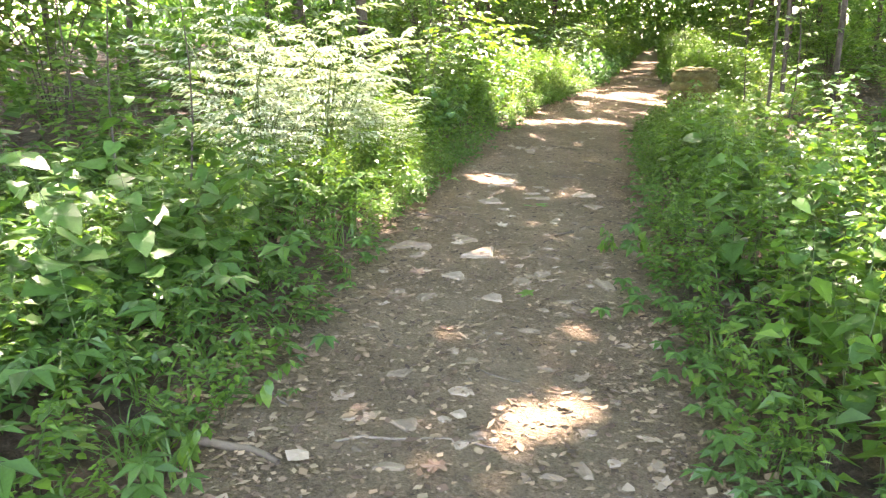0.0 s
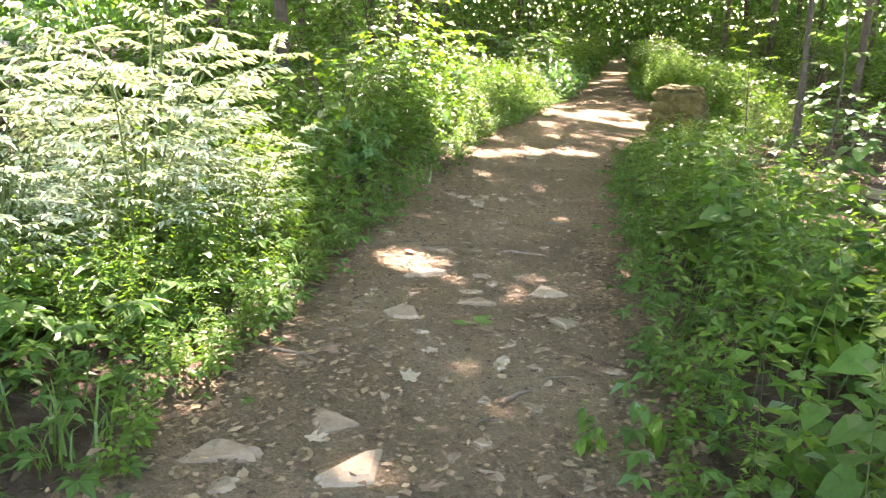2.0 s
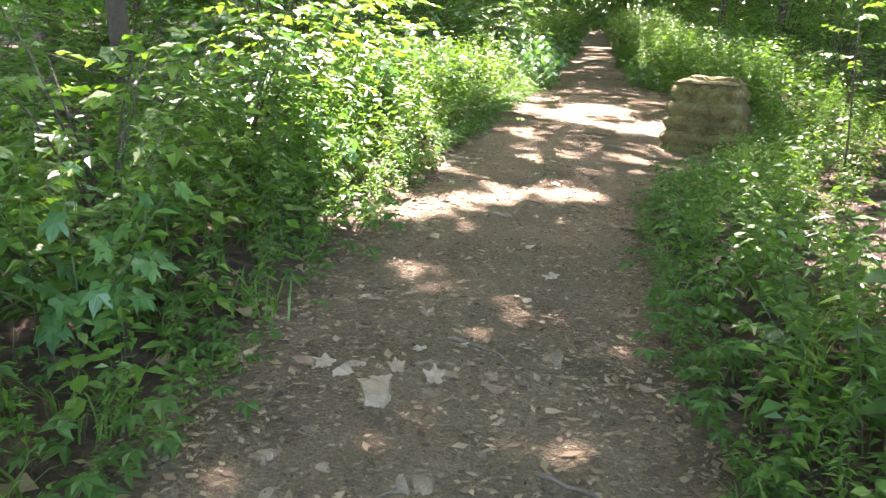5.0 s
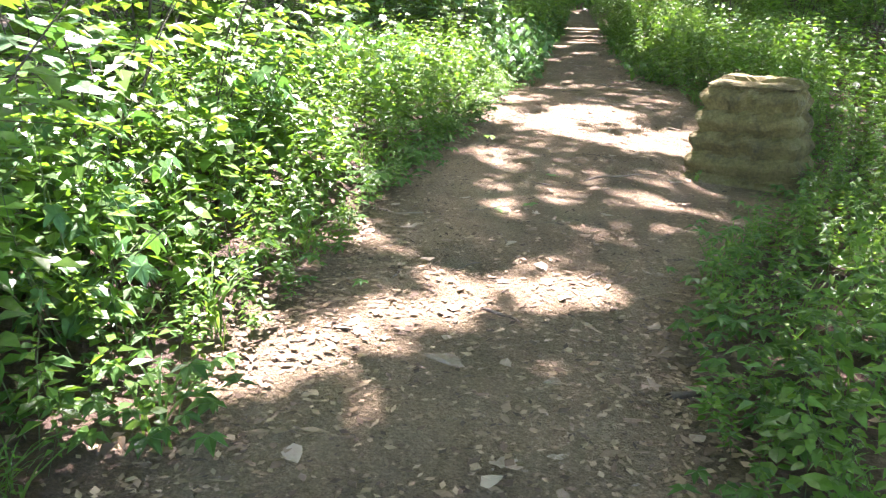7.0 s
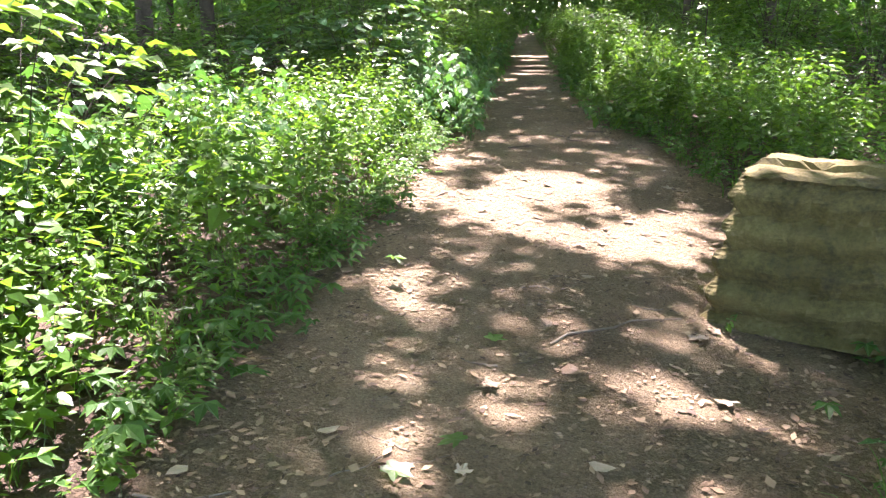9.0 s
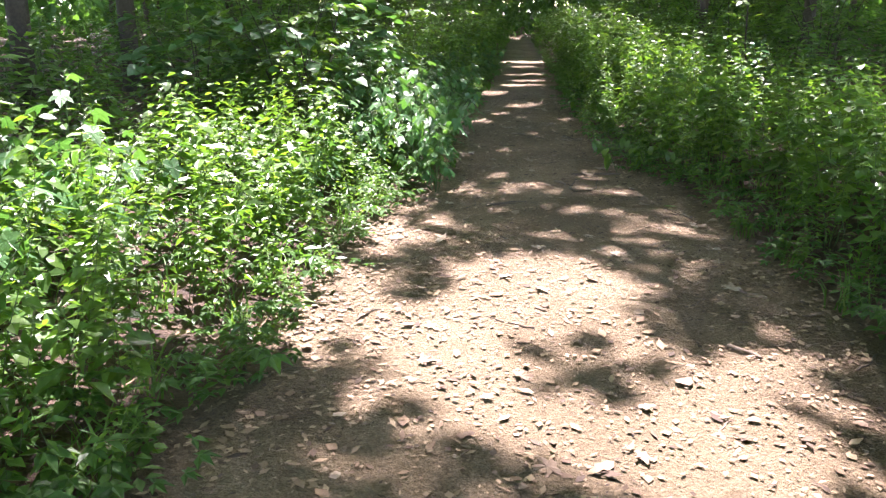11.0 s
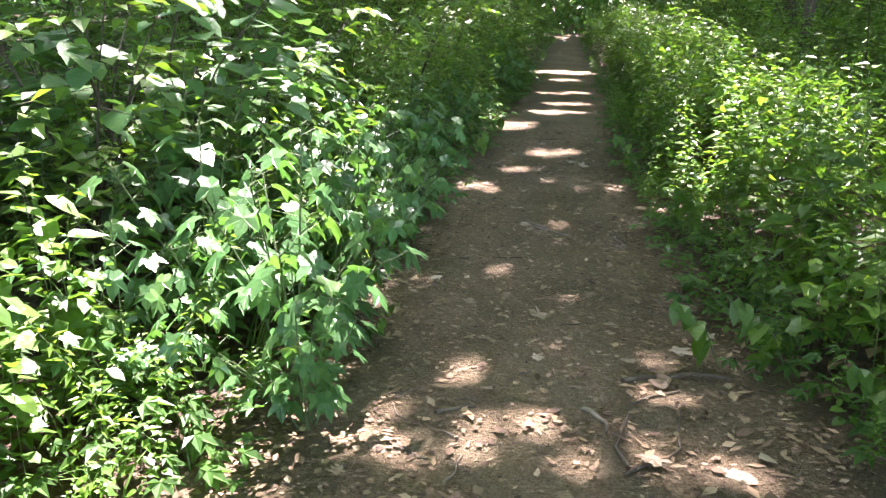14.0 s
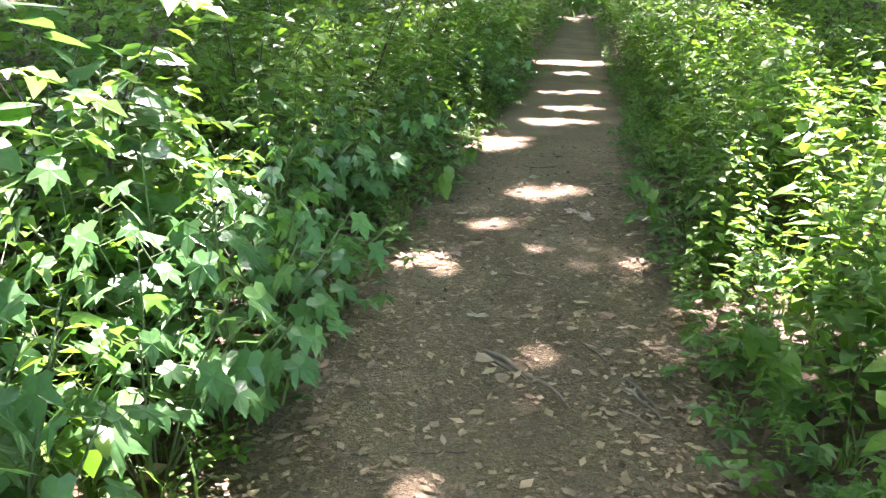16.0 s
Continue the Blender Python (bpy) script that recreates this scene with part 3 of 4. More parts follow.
def shrub(h, stems, sprays, leaves, size, wide, kind, spread, r, droop=0.25):
    """Stems that arch outwards, with side sprays that hold their leaves in flat rows."""
    st, lf_ = Shape(), Shape()
    for i in range(stems):
        a = i * 6.28 / stems + r.uniform(-0.5, 0.5)
        o, hh = spread * r.uniform(0.3, 1.0), h * r.uniform(0.65, 1.0)
        d = np.array((np.cos(a), np.sin(a), 0))
        at = lambda t: d * (0.06 + o * t ** 1.7) + np.array((0, 0, hh * (t - 0.12 * t * t)))
        tube(st, [at(0) - (0, 0, 0.05), at(0.35), at(0.7), at(1)], 0.011, 0.003, 4)
        for k in range(sprays):
            t = 0.25 + 0.75 * (k + r.uniform(0.3, 1)) / sprays
            b = a + (k % 2 * 2 - 1) * r.uniform(0.4, 1.5)
            w = np.array((np.cos(b), np.sin(b), r.uniform(-0.05, 0.45)))
            l = h * 0.3 * (1.25 - 0.6 * t) * r.uniform(0.7, 1.2)
            p0 = at(min(t, 1))
            pt = lambda q: p0 + w * l * q - np.array((0, 0, droop * l * q * q))
            tube(st, [pt(0), pt(1)], 0.0035, 0.0015)
            for j in range(leaves):
                q = (j + 1) / leaves
                put_leaf(lf_, pt(q), b + (j % 2 * 2 - 1) * (0.9 - 0.5 * q) + r.uniform(-0.2, 0.2), r.uniform(-0.35, 0.2), leaf(kind, size * r.uniform(0.7, 1.2), wide, r.uniform(0.1, 0.35)), 0, r.uniform(-0.35, 0.35))
    return st, lf_


def place(ob, x, y, yaw, k=1.0, first=False):
    m = pose(x, y, float(height(x, y)), 0, 0, yaw) @ Matrix.Scale(k, 4)
    if first:
        ob.matrix_world = m
        return ob
    c = copy_thing(ob, Matrix.Identity(4))
    c.matrix_basis = m
    return c


BUSHY = [
    # this shrub's whitish leaves carry overexposed sunlight in their colour
    (thing("shrub", *shrub(1.5, 13, 9, 14, 0.068, 0.17, "low", 0.75, rng, 0.1), (STEM, SUN_PALE), "feathery shrub with rows of narrow pale green leaves", "shrub", "shrubs beside the path")),
    (thing("shrub", *shrub(1.9, 8, 7, 8, 0.12, 0.3, "low", 0.9, rng), (BARK, GREEN), "bushy woodland shrub with fresh green oval leaves", "shrub", "shrubs beside the path")),
    (thing("shrub", *shrub(2.4, 7, 8, 8, 0.14, 0.34, "low", 1.0, rng), (BARK, GREEN_C), "tall loose woodland shrub with broad green leaves", "shrub", "shrubs beside the path")),
]
used = [False] * 3


def bush(k, x, y, size=1.0):
    place(BUSHY[k], x, y, rng.uniform(0, 360), size, not used[k])
    used[k] = True


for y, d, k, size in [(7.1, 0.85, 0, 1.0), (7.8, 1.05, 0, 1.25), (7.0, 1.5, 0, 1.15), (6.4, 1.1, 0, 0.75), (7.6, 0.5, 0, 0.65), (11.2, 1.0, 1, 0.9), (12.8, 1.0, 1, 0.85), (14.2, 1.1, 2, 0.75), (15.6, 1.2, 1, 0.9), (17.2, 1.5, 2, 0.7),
                      (24.0, 1.5, 2, 0.8), (25.6, 1.1, 1, 0.9), (27.4, 1.1, 2, 0.75), (29.2, 0.9, 1, 0.9), (31.3, 1.0, 2, 0.8), (33.6, 0.9, 1, 1.0), (36.0, 0.9, 2, 0.9)]:
    bush(k, float(left_of(y)) - d, y, size)
for y, d, k, size in [(6.8, 1.9, 1, 0.7), (25.5, 2.4, 1, 0.7), (29.5, 1.5, 1, 0.8), (33.0, 1.2, 2, 0.7), (36.0, 0.9, 1, 0.9)]:
    bush(k, float(right_of(y)) + d, y, size)
for k in range(64):
    y = rng.uniform(4, 47)
    if k % 2:
        x = left_of(y) - rng.uniform(2.3, 6.5)
    else:
        x = right_of(y) + rng.uniform(3.0, 7.5)
    kind = int(rng.integers(1, 3))
    if clearing(x, y):
        continue
    bush(kind, float(x), float(y), rng.uniform(0.85, 1.35))


def sapling(h, r):
    """A thin straight young tree with layered sprays of leaves."""
    st, lf_ = Shape(), Shape()
    at = lambda t: np.array((0.1 * np.sin(2.5 * t), 0.08 * np.sin(4 * t), h * t))
    tube(st, [at(t) for t in np.linspace(-0.02, 1, 6)], 0.014, 0.004, 5)
    for k in range(15):
        t = 0.25 + 0.75 * k / 15
        b = k * 2.4
        w = np.array((np.cos(b), np.sin(b), 0.15))
        l = 0.55 * (1.2 - 0.7 * t)
        tube(st, [at(t), at(t) + w * l], 0.004, 0.0015)
        for j in range(9):
            put_leaf(lf_, at(t) + w * l * (j + 1) / 9, b + (j % 2 * 2 - 1) * 0.8, r.uniform(-0.3, 0.15), leaf("oval", r.uniform(0.07, 0.11), 0.36, 0.2), 0, r.uniform(-0.3, 0.3))
    return st, lf_


young = thing("sapling", *sapling(2.3, rng), (BARK, GREEN_C), "thin young tree with a dark stem and layered leaves", "sapling", "saplings in the undergrowth")
for i, (y, d) in enumerate([(5.6, -1.3), (6.0, -2.0), (5.1, -2.4), (7.8, -3.4), (9.6, 1.6), (8.0, 2.3), (11.5, 2.0), (13.2, 1.6), (16.5, -2.4), (10.2, -2.2), (21.5, 3.0), (24.6, 1.9), (28.0, 2.6), (26.0, -2.6), (30.5, -2.2)]):
    x = float(left_of(y)) + d if d < 0 else float(right_of(y)) + d
    place(young, x, y, i * 77, 0.75 + 0.06 * (i % 6), i == 0)


def lobed_plant(h, stems, r, size=0.15, spread=0.55):
    """Tall stems with drooping five-pointed leaves on long stalks and a knobbly seed head."""
    st, lf_ = Shape(), Shape()
    for i in range(stems):
        a = i * 2.4 + r.uniform(-0.4, 0.4)
        o, hh = (0.05, h) if i == 0 else (spread * r.uniform(0.5, 1.1), h * r.uniform(0.5, 0.85))
        d = np.array((np.cos(a), np.sin(a), 0))
        at = lambda t: d * (0.04 + o * t ** 1.4) + np.array((0, 0, hh * t))
        tube(st, [at(0) - (0, 0, 0.04), at(0.5), at(1)], 0.007, 0.0035, 5)
        for k in range(4):
            q = at(1 - 0.03 * k)
            tube(st, [q, q + (0.02 * np.cos(k * 2.4), 0.02 * np.sin(k * 2.4), 0.015)], 0.006, 0.003, 4)
        for k in range(9):
            t = 0.3 + 0.66 * k / 8
            b = k * 2.4 + r.uniform(-0.3, 0.3)
            w = np.array((np.cos(b), np.sin(b), 0.35))
            l = 0.14 * r.uniform(0.7, 1.3) * (1.3 - 0.6 * t)
            tube(st, [at(t), at(t) + w * l], 0.002, 0.0015)
            put_leaf(lf_, at(t) + w * l, b, r.uniform(-0.85, -0.2), leaf("lobed", size * (1.25 - 0.55 * t) * r.uniform(0.8, 1.15), 0.42, r.uniform(0.1, 0.4)), 0, r.uniform(-0.35, 0.35))
    return st, lf_


lobed = thing("lobed_leaf_plant", *lobed_plant(1.05, 9, rng), (STEM, GREEN_D), "tall plant with drooping pale green lobed leaves", "plant", "lobed-leaf plants at the path's edge")
for i, (x, y, k) in enumerate([(4.2, 22.95, 1.0), (4.5, 24.25, 0.75), (4.1, 23.75, 0.85), (3.6, 22.6, 0.7), (4.75, 25.3, 0.8), (3.2, 21.5, 0.6), (5.15, 27.1, 0.8), (5.6, 28.6, 0.75), (1.3, 17.2, 0.75), (0.9, 16.2, 0.8), (-0.1, 10.2, 0.75), (6.5, 31.5, 0.9), (4.4, 24.9, 0.9), (1.9, 18.6, 0.7), (0.55, 12.9, 0.7), (3.55, 24.0, 1.05), (4.35, 23.5, 0.9), (4.7, 24.7, 0.85), (4.1, 25.2, 1.05), (4.65, 26.1, 0.9), (3.9, 26.2, 1.0), (3.8, 23.2, 0.95), (4.95, 26.9, 0.75), (4.3, 22.4, 0.6), (1.0, 17.8, 1.05), (1.6, 19.4, 1.0), (0.6, 16.9, 1.1), (0.9, 15.2, 0.95), (0.35, 13.6, 0.95), (1.9, 20.2, 1.0)]):
    place(lobed, x, y, i * 101, k, i == 0)


def vine_bush(r):
    """A leaning bush hung with large heart-shaped leaves."""
    return shrub(1.9, 6, 6, 5, 0.17, 0.48, "heart", 0.7, r, 0.4)


vine = thing("broad_leaved_bush", *vine_bush(rng), (BARK, GREEN_D), "leaning bush with large dark green heart-shaped leaves", "bush", "broad-leaved bushes")
for i, (x, y, k) in enumerate([(3.35, 24.1, 1.0), (2.2, 24.3, 0.95), (3.7, 25.4, 0.95), (0.05, 13.4, 0.75), (5.9, 12.6, 0.7), (2.75, 6.4, 0.5), (2.2, 4.3, 0.45), (8.6, 24.3, 0.65), (-0.3, 15.2, 0.9)]):
    place(vine, x, y, i * 130 + 20, k, i == 0)


def seedling(h, r, size=0.12, lean=0.6):
    st, lf_ = Shape(), Shape()
    at = lambda t: np.array((lean * h * t ** 1.5, 0, h * (t - 0.35 * lean * t ** 2)))
    tube(st, [at(0) - (0, 0, 0.02), at(0.5), at(1)], 0.004, 0.002, 4)
    for k in range(6):
        t = 0.3 + 0.7 * k / 5
        for q in (-1, 1):
            put_leaf(lf_, at(t + r.uniform(-0.07, 0.07)), q * 1.1 + r.uniform(-0.7, 0.7), r.uniform(-1.1, 0.1), leaf("oval", size * r.uniform(0.6, 1.3), 0.3, 0.3), 0, r.uniform(-0.5, 0.5))
    return st, lf_


seed = thing("broad_leaved_seedling", *seedling(0.42, rng), (STEM, GREEN), "leaning seedling with broad smooth green leaves", "seedling", "seedlings at the path's edge")
for i, (x, y, yaw, k) in enumerate([(6.1, 22.75, 170, 1.0), (6.35, 22.6, 150, 1.1), (4.55, 23.15, 20, 0.5), (6.75, 24.5, 200, 1.25), (7.05, 25.9, 90, 1.3), (7.1, 26.8, 180, 1.1), (5.6, 27.5, -10, 1.3), (1.5, 5.6, 180, 0.8), (1.2, 5.5, 120, 0.6), (1.1, 5.6, 300, 0.5), (-0.75, 2.95, 10, 0.6), (1.15, 3.3, 190, 0.5),
                                    (1.3, 2.9, 100, 0.55), (6.9, 24.9, 30, 1.3), (6.6, 23.4, 240, 1.1), (4.75, 15.0, 200, 0.9), (5.15, 15.3, 90, 0.9), (4.45, 16.4, 10, 0.35), (-0.9, 2.5, -30, 0.6), (4.2, 23.75, 10, 1.2), (4.35, 23.4, -30, 1.0), (4.0, 23.3, 40, 1.2), (6.5, 22.1, 170, 0.9)]):
    place(seed, x, y, yaw, k, i == 0)


# ---- the stone block ----
def stone_block():
    """A squat block, wider at the foot, weathered into overhanging wavy courses."""
    ex, ey = Vector((0.745, -0.667, 0)), Vector((0.667, 0.745, 0))
    mid = Vector((4.46, 16.62, 0)) + ex * 0.45 + ey * 0.29
    levels, around = 46, 60
    v = []
    for i in range(levels + 6):
        t = min(i / (levels - 1), 1.0)
        inner = max(0, i - levels + 1)
        for j in range(around):
            a = 2 * math.pi * j / around
            c, q = math.cos(a), math.sin(a)
            w = max(abs(c), abs(q)) ** 0.95
            ux, uy = c / w, q / w
            wave = noise.noise((ux * 3.5, uy * 3.5, 2.0)) * 0.085
            cs = ((t + wave * 0.8) * 4.6 - 0.3) % 1.0
            ledge = (0.06 * (math.sin(math.pi * cs ** 1.3) ** 0.8) * (0.7 + 0.5 * cs) - 0.04) if i < levels - 2 else -0.006
            hw, hd = 0.485 - 0.12 * t + ledge, 0.31 - 0.07 * t + ledge
            k = (1 - inner / 6.0)
            z = -0.1 + 0.83 * t
            rough = 0.022 * noise.noise((ux * 6, uy * 6, z * 9)) + 0.01 * noise.noise((ux * 21, uy * 21, z * 25))
            px, py = ux * (hw + rough) * k, uy * (hd + rough) * k
            if i >= levels - 1:
                z += 0.02 * noise.noise((px * 9, py * 9, 4)) + (0.035 if py > 0.02 + 0.03 * noise.noise((px * 8, 0, 1)) else 0.0) * min(1, inner) - (0.02 if inner == 0 else 0)
            p = mid + ex * px + ey * py
            v.append((p.x, p.y, z))
    f = []
    rows = levels + 6
    for i in range(rows - 1):
        for j in range(around):
            k = (j + 1) % around
            f += [(i * around + j, i * around + k, (i + 1) * around + k), (i * around + j, (i + 1) * around + k, (i + 1) * around + j)]
    ob = new("stone_block", mesh_of("stone_block", v, f, [BLOCK], False))
    return tagged(ob, "squat weathered olive-brown stone block with wavy ridged courses", "stone block")


stone_block()


# ---- what lies on the path ----
def lump(r, flat, sides=9):
    """A flat, chipped stone with a bevelled rim."""
    ang = np.sort(r.uniform(0, 6.28, sides))
    rad = r.uniform(0.7, 1.1, sides)
    ring = lambda k, z: [(k * rad[i] * math.cos(ang[i]), k * rad[i] * 0.75 * math.sin(ang[i]), z * flat + 0.16 * flat * r.normal()) for i in range(sides)]
    v = ring(1.1, -1) + ring(1.0, 0.3) + ring(0.8, 0.8) + [(0, 0, flat * 0.85)]
    f = []
    for a in (0, 1):
        for i in range(sides):
            k = (i + 1) % sides
            f += [(a * sides + i, a * sides + k, (a + 1) * sides + k), (a * sides + i, (a + 1) * sides + k, (a + 1) * sides + i)]
    f += [(2 * sides + i, 2 * sides + (i + 1) % sides, 3 * sides) for i in range(sides)]
    return mesh_of("flat_stone", v, f, [PEBBLE])


stones = [lump(rng, 0.16) for k in range(6)]
fixed = [(-0.18, 5.22, 0.055), (0.25, 5.38, 0.15), (0.07, 4.8, 0.09), (-0.09, 4.4, 0.075), (-0.27, 4.47, 0.045), (0.29, 4.46, 0.09), (0.47, 4.79, 0.08), (0.63, 4.96, 0.08), (0.55, 4.28, 0.045), (0.69, 4.43, 0.05), (0.44, 3.96, 0.05), (0.13, 3.57, 0.05), (0.08, 3.24, 0.055), (-0.19, 3.42, 0.06), (-0.15, 2.92, 0.075), (-0.19, 2.58, 0.055), (0.51, 2.65, 0.055), (0.63, 2.7, 0.035), (0.62, 3.31, 0.035), (0.76, 5.42, 0.055), (1.31, 7.57, 0.15), (0.99, 4.79, 0.1), (-0.36, 2.95, 0.035), (0.79, 2.7, 0.045), (1.22, 4.12, 0.045), (-0.24, 5.4, 0.14), (0.15, 5.72, 0.12), (0.95, 5.41, 0.04), (0.98, 5.98, 0.06)]
fixed += [(0.43, 7.03, 0.13), (-0.36, 4.84, 0.045), (0.84, 7.25, 0.1), (1.31, 6.98, 0.1), (0.55, 7.75, 0.14), (0.64, 8.37, 0.1), (1.45, 6.4, 0.06), (0.88, 6.38, 0.05), (0.34, 6.03, 0.04), (0.78, 6.0, 0.045), (1.89, 10.42, 0.1), (1.09, 10.04, 0.12), (1.48, 7.55, 0.05), (0.92, 7.81, 0.06), (1.17, 7.85, 0.045), (1.1, 7.47, 0.07), (0.82, 7.46, 0.07), (0.95, 8.22, 0.045), (0.4, 7.44, 0.045), (1.22, 9.39, 0.055), (2.02, 12.96, 0.085), (2.43, 12.8, 0.045), (3.04, 13.34, 0.035), (5.68, 19.52, 0.05), (4.89, 19.3, 0.045), (5.79, 21.91, 0.06), (6.08, 24.66, 0.035), (4.7, 22.82, 0.03)]
for k in range(114):
    y = rng.uniform(2.2, 10.5) if k < 105 else rng.uniform(9, 30)
    fixed.append((rng.uniform(left_of(y) + 0.3, right_of(y) - 0.35), y, rng.uniform(0.018, 0.05)))
for k in range(26):
    y = rng.uniform(9.0, 13.6)
    x = right_of(y) + rng.uniform(1.7, 4.6)
    if clearing(x, y):
        fixed.append((x, y, rng.uniform(0.08, 0.3)))
for i, (x, y, k) in enumerate(fixed):
    ob = new("flat_stone", stones[i % 6])
    ob.matrix_world = pose(x, y, float(ground_at(x, y)[0]) + 0.02 * k, rng.normal(0, 3), rng.normal(0, 3), rng.uniform(0, 360)) @ Matrix.Scale(1.1 * k, 4)
    tagged(ob, "flat pale brown stone bedded in the earth path", "stone", "stones bedded in the path")


def crumpled(kind, r):
    v, f = leaf(kind, 1.0, 0.4, 0.1)
    v = v + r.normal(0, 0.035, v.shape)
    v[:, 2] = np.abs(v[:, 2]) + 0.03
    return mesh_of("fallen_leaf", v, f, [DRY_LEAF])


dead = [crumpled("lobed", rng), crumpled("lobed", rng), crumpled("oval", rng), crumpled("oval", rng)]
for k in range(290):
    y = 2.0 + 27 * rng.uniform(0, 1)
    x = rng.uniform(left_of(y) + 0.05, right_of(y) - 0.1)
    ob = new("fallen_leaf", dead[k % 4])
    ob.matrix_world = pose(x, y, float(ground_at(x, y)[0]) + 0.009, rng.normal(0, 8), rng.normal(0, 8), rng.uniform(0, 360)) @ Matrix.Scale(rng.uniform(0.04, 0.11), 4)
    tagged(ob, "dry tan fallen leaf lying on the path", "leaf", "fallen leaves on the path")
green_dead = mesh_of("green_leaf_sprig", *leaf("lobed", 1.0, 0.45, 0.05), [GREEN])
for k, (x, y) in enumerate([(0.81, 6.94), (0.72, 6.85), (0.9, 7.0), (0.5, 4.55), (2.6, 15.2), (3.2, 16.3), (6.0, 21.3), (2.9, 15.4)]):
    ob = new("green_fallen_leaf", green_dead)
    ob.matrix_world = pose(x, y, float(height(x, y)) + 0.025, 5, 4, k * 80) @ Matrix.Scale(0.1, 4)
    tagged(ob, "fresh green fallen leaf lying on the path", "leaf", "green leaves on the path")


def stick(a, b, r, bend):
    sh = Shape()
    a, b = np.array(a), np.array(b)
    n = 7
    side = np.array((-(b - a)[1], (b - a)[0]))
    pts = []
    for t in np.linspace(0, 1, n):
        p = a + (b - a) * t + side * bend * math.sin(3.1 * t) * 0.5 + side * 0.03 * math.sin(11 * t)
        pts.append((p[0], p[1], float(ground_at(p[0], p[1])[0]) + r * 0.7))
    tube(sh, pts, r, r * 0.5, 6)
    return tagged(new("fallen_twig", sh.mesh("fallen_twig", [TWIG], True)), "thin dry brown twig lying on the path", "twig", "twigs on the path")


for a, b, r, bend in [((-0.95, 2.62), (-0.57, 2.56), 0.022, 0.25), ((1.41, 10.59), (1.69, 10.27), 0.012, 0.2), ((1.14, 8.48), (1.47, 8.39), 0.012, 0.1), ((1.63, 9.44), (1.82, 9.29), 0.012, 0.05), ((4.6, 21.67), (4.93, 21.73), 0.009, 0.12),
                      ((5.41, 21.95), (5.8, 22.52), 0.009, 0.35), ((5.68, 25.07), (5.94, 24.58), 0.012, 0.1), ((6.21, 24.78), (6.25, 24.5), 0.012, 0.1), ((5.6, 22.6), (6.1, 22.65), 0.016, 0.2), ((-0.4, 2.75), (0.2, 2.8), 0.007, 0.1), ((3.5, 16.3), (4.3, 16.6), 0.008, 0.1), ((-0.23, 6.42), (0.03, 6.31), 0.012, 0.2), ((0.85, 5.96), (1.0, 6.12), 0.016, 0.2), ((2.26, 13.53), (2.42, 13.38), 0.011, 0.1), ((2.85, 12.64), (3.05, 12.71), 0.02, 0.05), ((4.79, 22.39), (4.95, 22.44), 0.012, 0.1),
                      ((5.39, 21.91), (5.75, 22.39), 0.008, -0.3), ((5.37, 22.39), (5.41, 22.2), 0.014, 0.3), ((5.65, 25.02), (5.83, 24.76), 0.009, 0.15), ((6.17, 24.72), (6.25, 24.46), 0.01, 0.15), ((3.43, 19.4), (3.56, 19.55), 0.006, 0.1), ((5.16, 18.88), (5.26, 18.74), 0.016, 0.1)]:
    stick(a, b, r, bend)
for k in range(110):
    y = rng.uniform(2, 30)
    x = rng.uniform(left_of(y) + 0.05, right_of(y) - 0.1)
    q, l = rng.uniform(0, 3.14), rng.uniform(0.08, 0.3)
    stick((x, y), (x + l * math.cos(q), y + l * math.sin(q)), rng.uniform(0.0025, 0.007), rng.normal(0, 0.25))


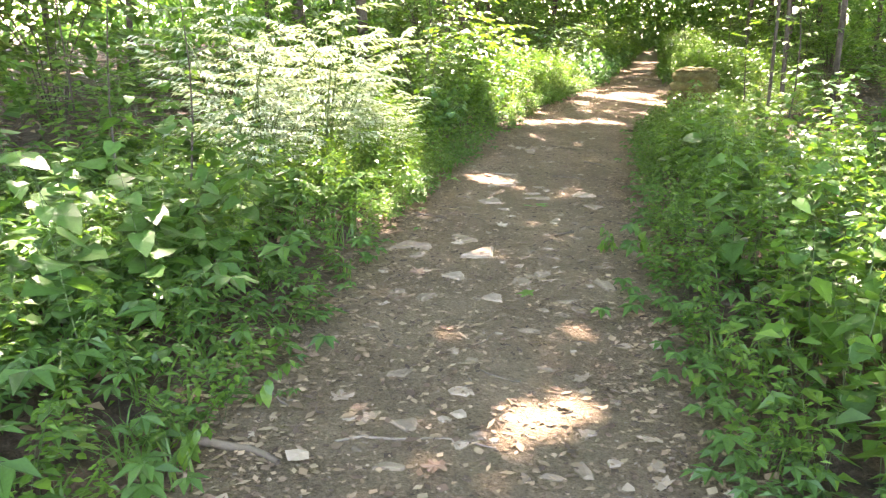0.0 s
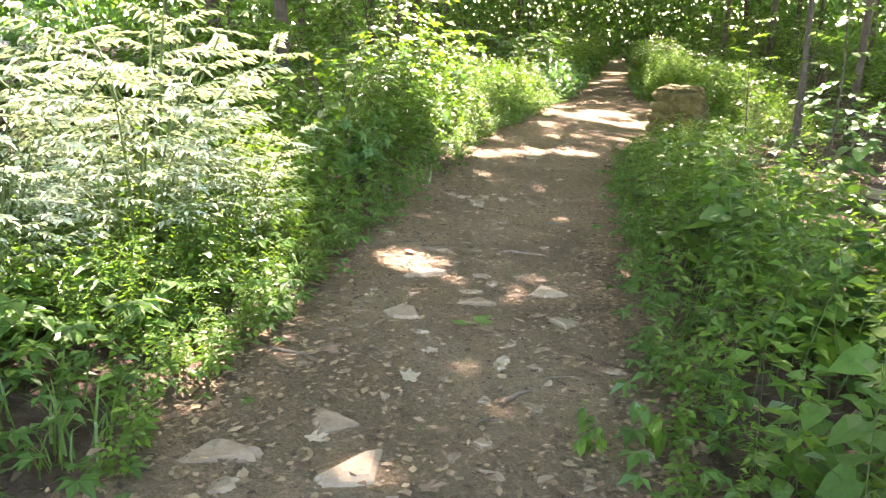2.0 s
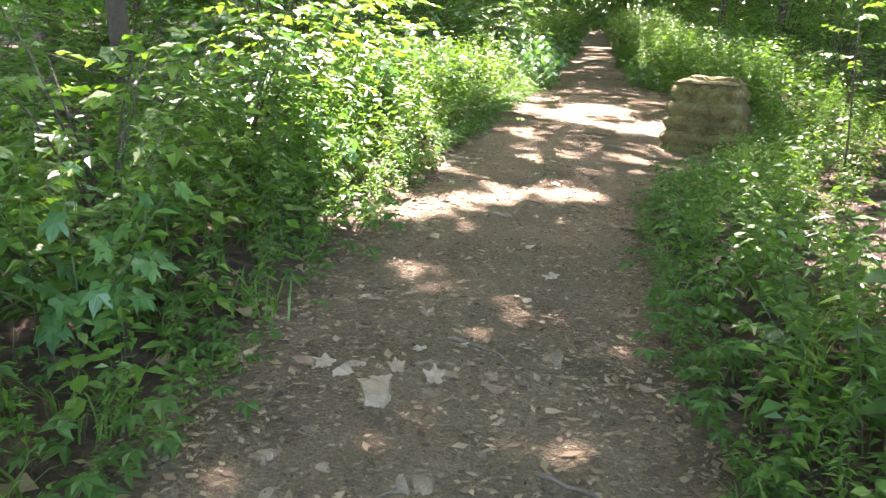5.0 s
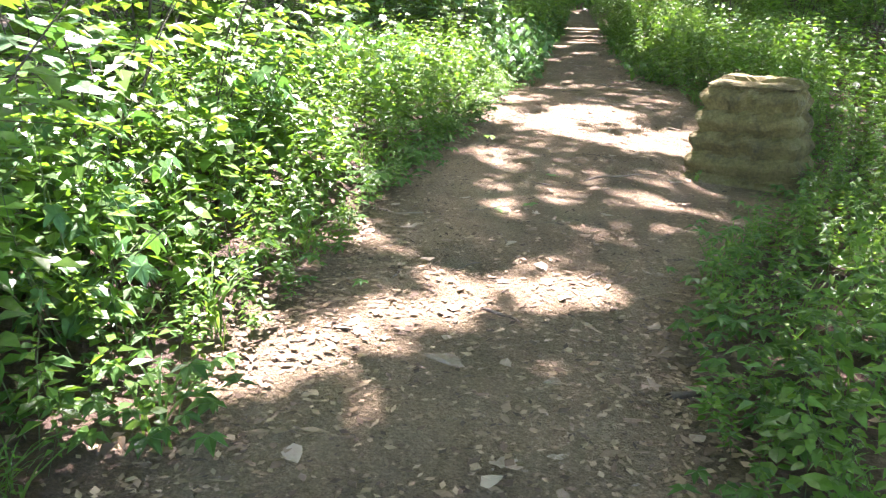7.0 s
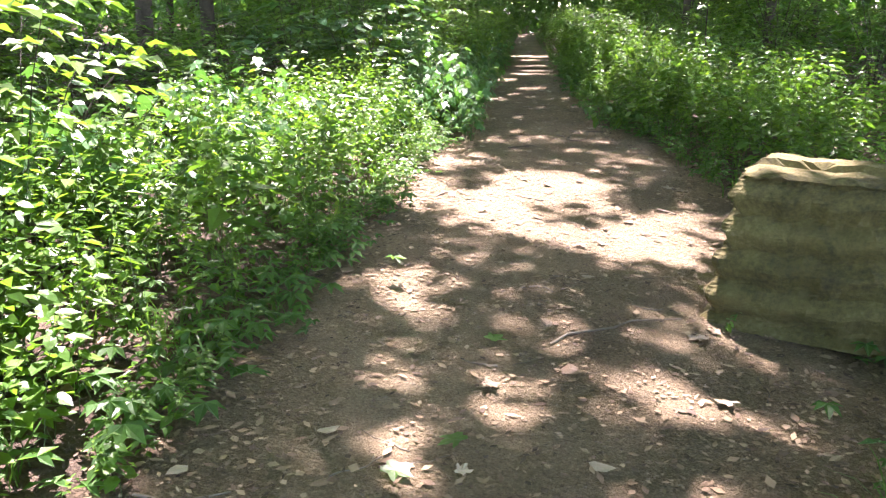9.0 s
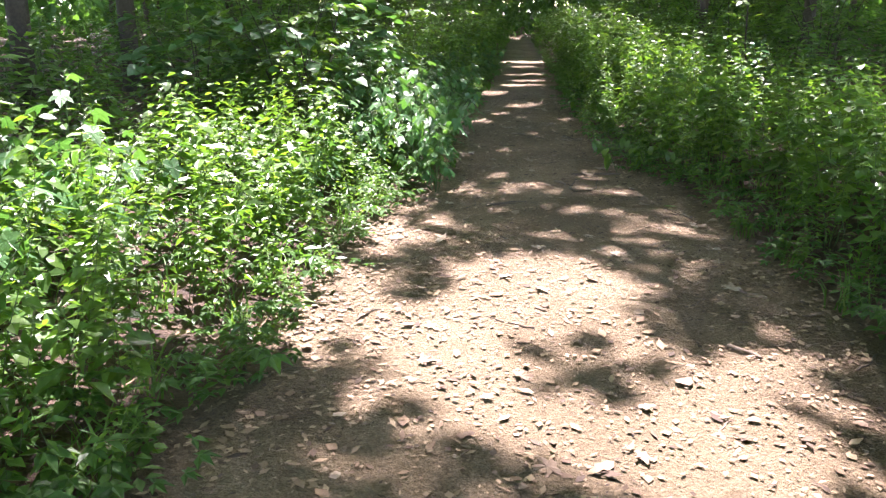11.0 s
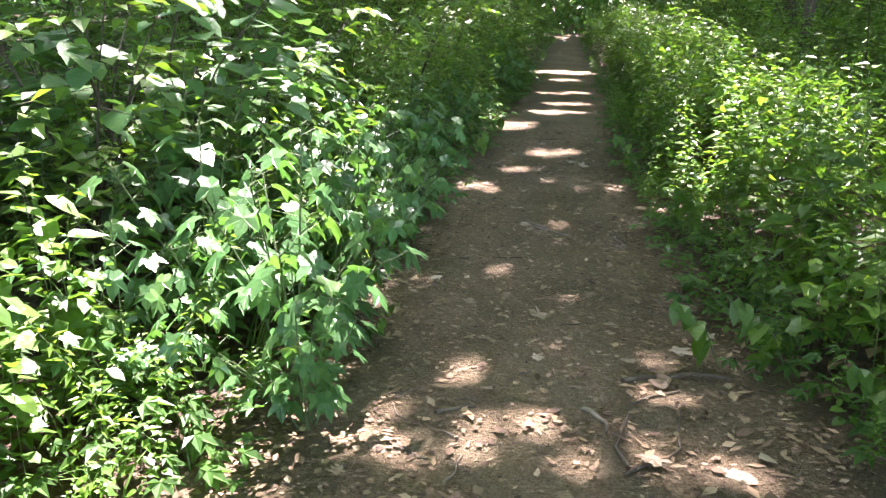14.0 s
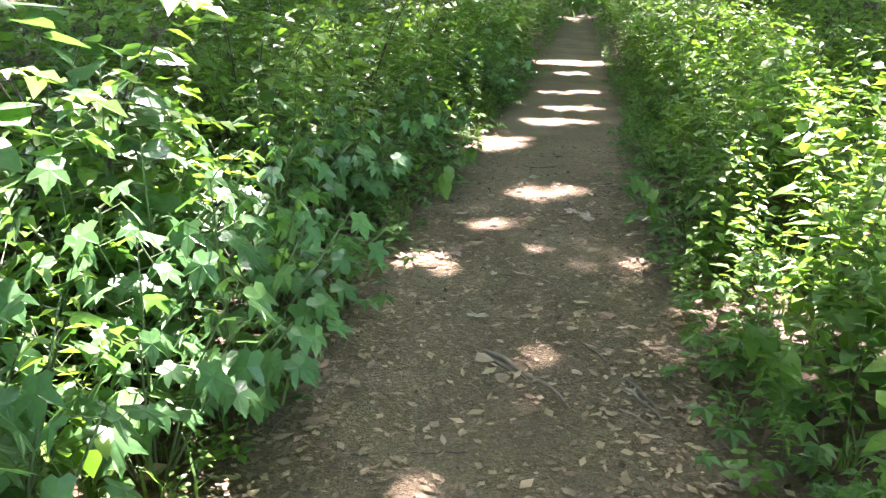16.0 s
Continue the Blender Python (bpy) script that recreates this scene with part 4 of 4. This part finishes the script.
# crumbs of bark, chips and shredded leaves; pebbles
def crumbs(name, shape, n, sizes, mats, label, category, edge, lift, tilt=0.1):
    y = 1.6 + 28 * rng.uniform(0, 1, n) ** 1.05
    u = rng.uniform(-0.06, 1.06, n)
    heap = rng.uniform(0, 1, n) < edge
    u = np.where(heap, np.where(rng.uniform(0, 1, n) < 0.5, np.abs(rng.normal(0, 0.13, n)), 1 - np.abs(rng.normal(0, 0.13, n))), u)
    x = left_of(y) + (right_of(y) - left_of(y)) * u
    v, f = shape
    size = rng.uniform(*sizes, n)
    yaw, p, q = rng.uniform(0, 6.28, n), rng.normal(0, tilt, n), rng.normal(0, tilt, n)
    w = v[None] * size[:, None, None] * np.stack((rng.uniform(0.6, 1.5, n), rng.uniform(0.4, 1.1, n), np.ones(n)), -1)[:, None]
    c, s = np.cos(yaw)[:, None], np.sin(yaw)[:, None]
    hx, hy = w[..., 0] * c - w[..., 1] * s, w[..., 0] * s + w[..., 1] * c
    hz = w[..., 2] + p[:, None] * hx + q[:, None] * hy
    z = ground_at(x, y) + lift
    out = np.stack((hx + x[:, None], hy + y[:, None], hz + z[:, None]), -1).reshape(-1, 3)
    fs = (f[None] + (np.arange(n) * len(v))[:, None, None]).reshape(-1, 3)
    return tagged(new(name, mesh_of(name, out, fs, mats)), label, category, kind="stuff")


octa = (np.array([(1, 0, 0), (0.2, 0.8, 0), (-0.9, 0.3, 0), (-0.5, -0.8, 0), (0.5, -0.7, 0), (0, 0, 0.45)], float), np.array([(0, 1, 5), (1, 2, 5), (2, 3, 5), (3, 4, 5), (4, 0, 5)]))
crumbs("leaf_crumbs", leaf("low", 1.0, 0.4, -0.1), 46000, (0.008, 0.038), [LITTER], "brown crumbs of dead leaves and bark on the path", "litter", 0.3, 0.009, 0.1)
crumbs("curled_leaf_scraps", leaf("low", 1.0, 0.36, -0.1), 13000, (0.02, 0.065), [LITTER], "curled scraps of dry brown leaves on the path", "litter", 0.4, 0.009, 0.07)
crumbs("pebbles", octa, 5500, (0.004, 0.012), [PEBBLE], "small pale pebbles and grit on the path", "pebbles", 0.1, 0.005)
n = 9000
x, y, d, s_ = spots(n, 0.0, 6.0, 0.5, 36, 0, 1.0)
v, f = loose_leaves(x, y, height(x, y) + rng.uniform(0.01, 0.05, n), rng.uniform(0.05, 0.11, n), rng)
tagged(new("forest_leaf_litter", mesh_of("forest_leaf_litter", v, f, [LITTER])), "brown dead leaves on the forest floor under the herbs", "leaf litter", kind="stuff")
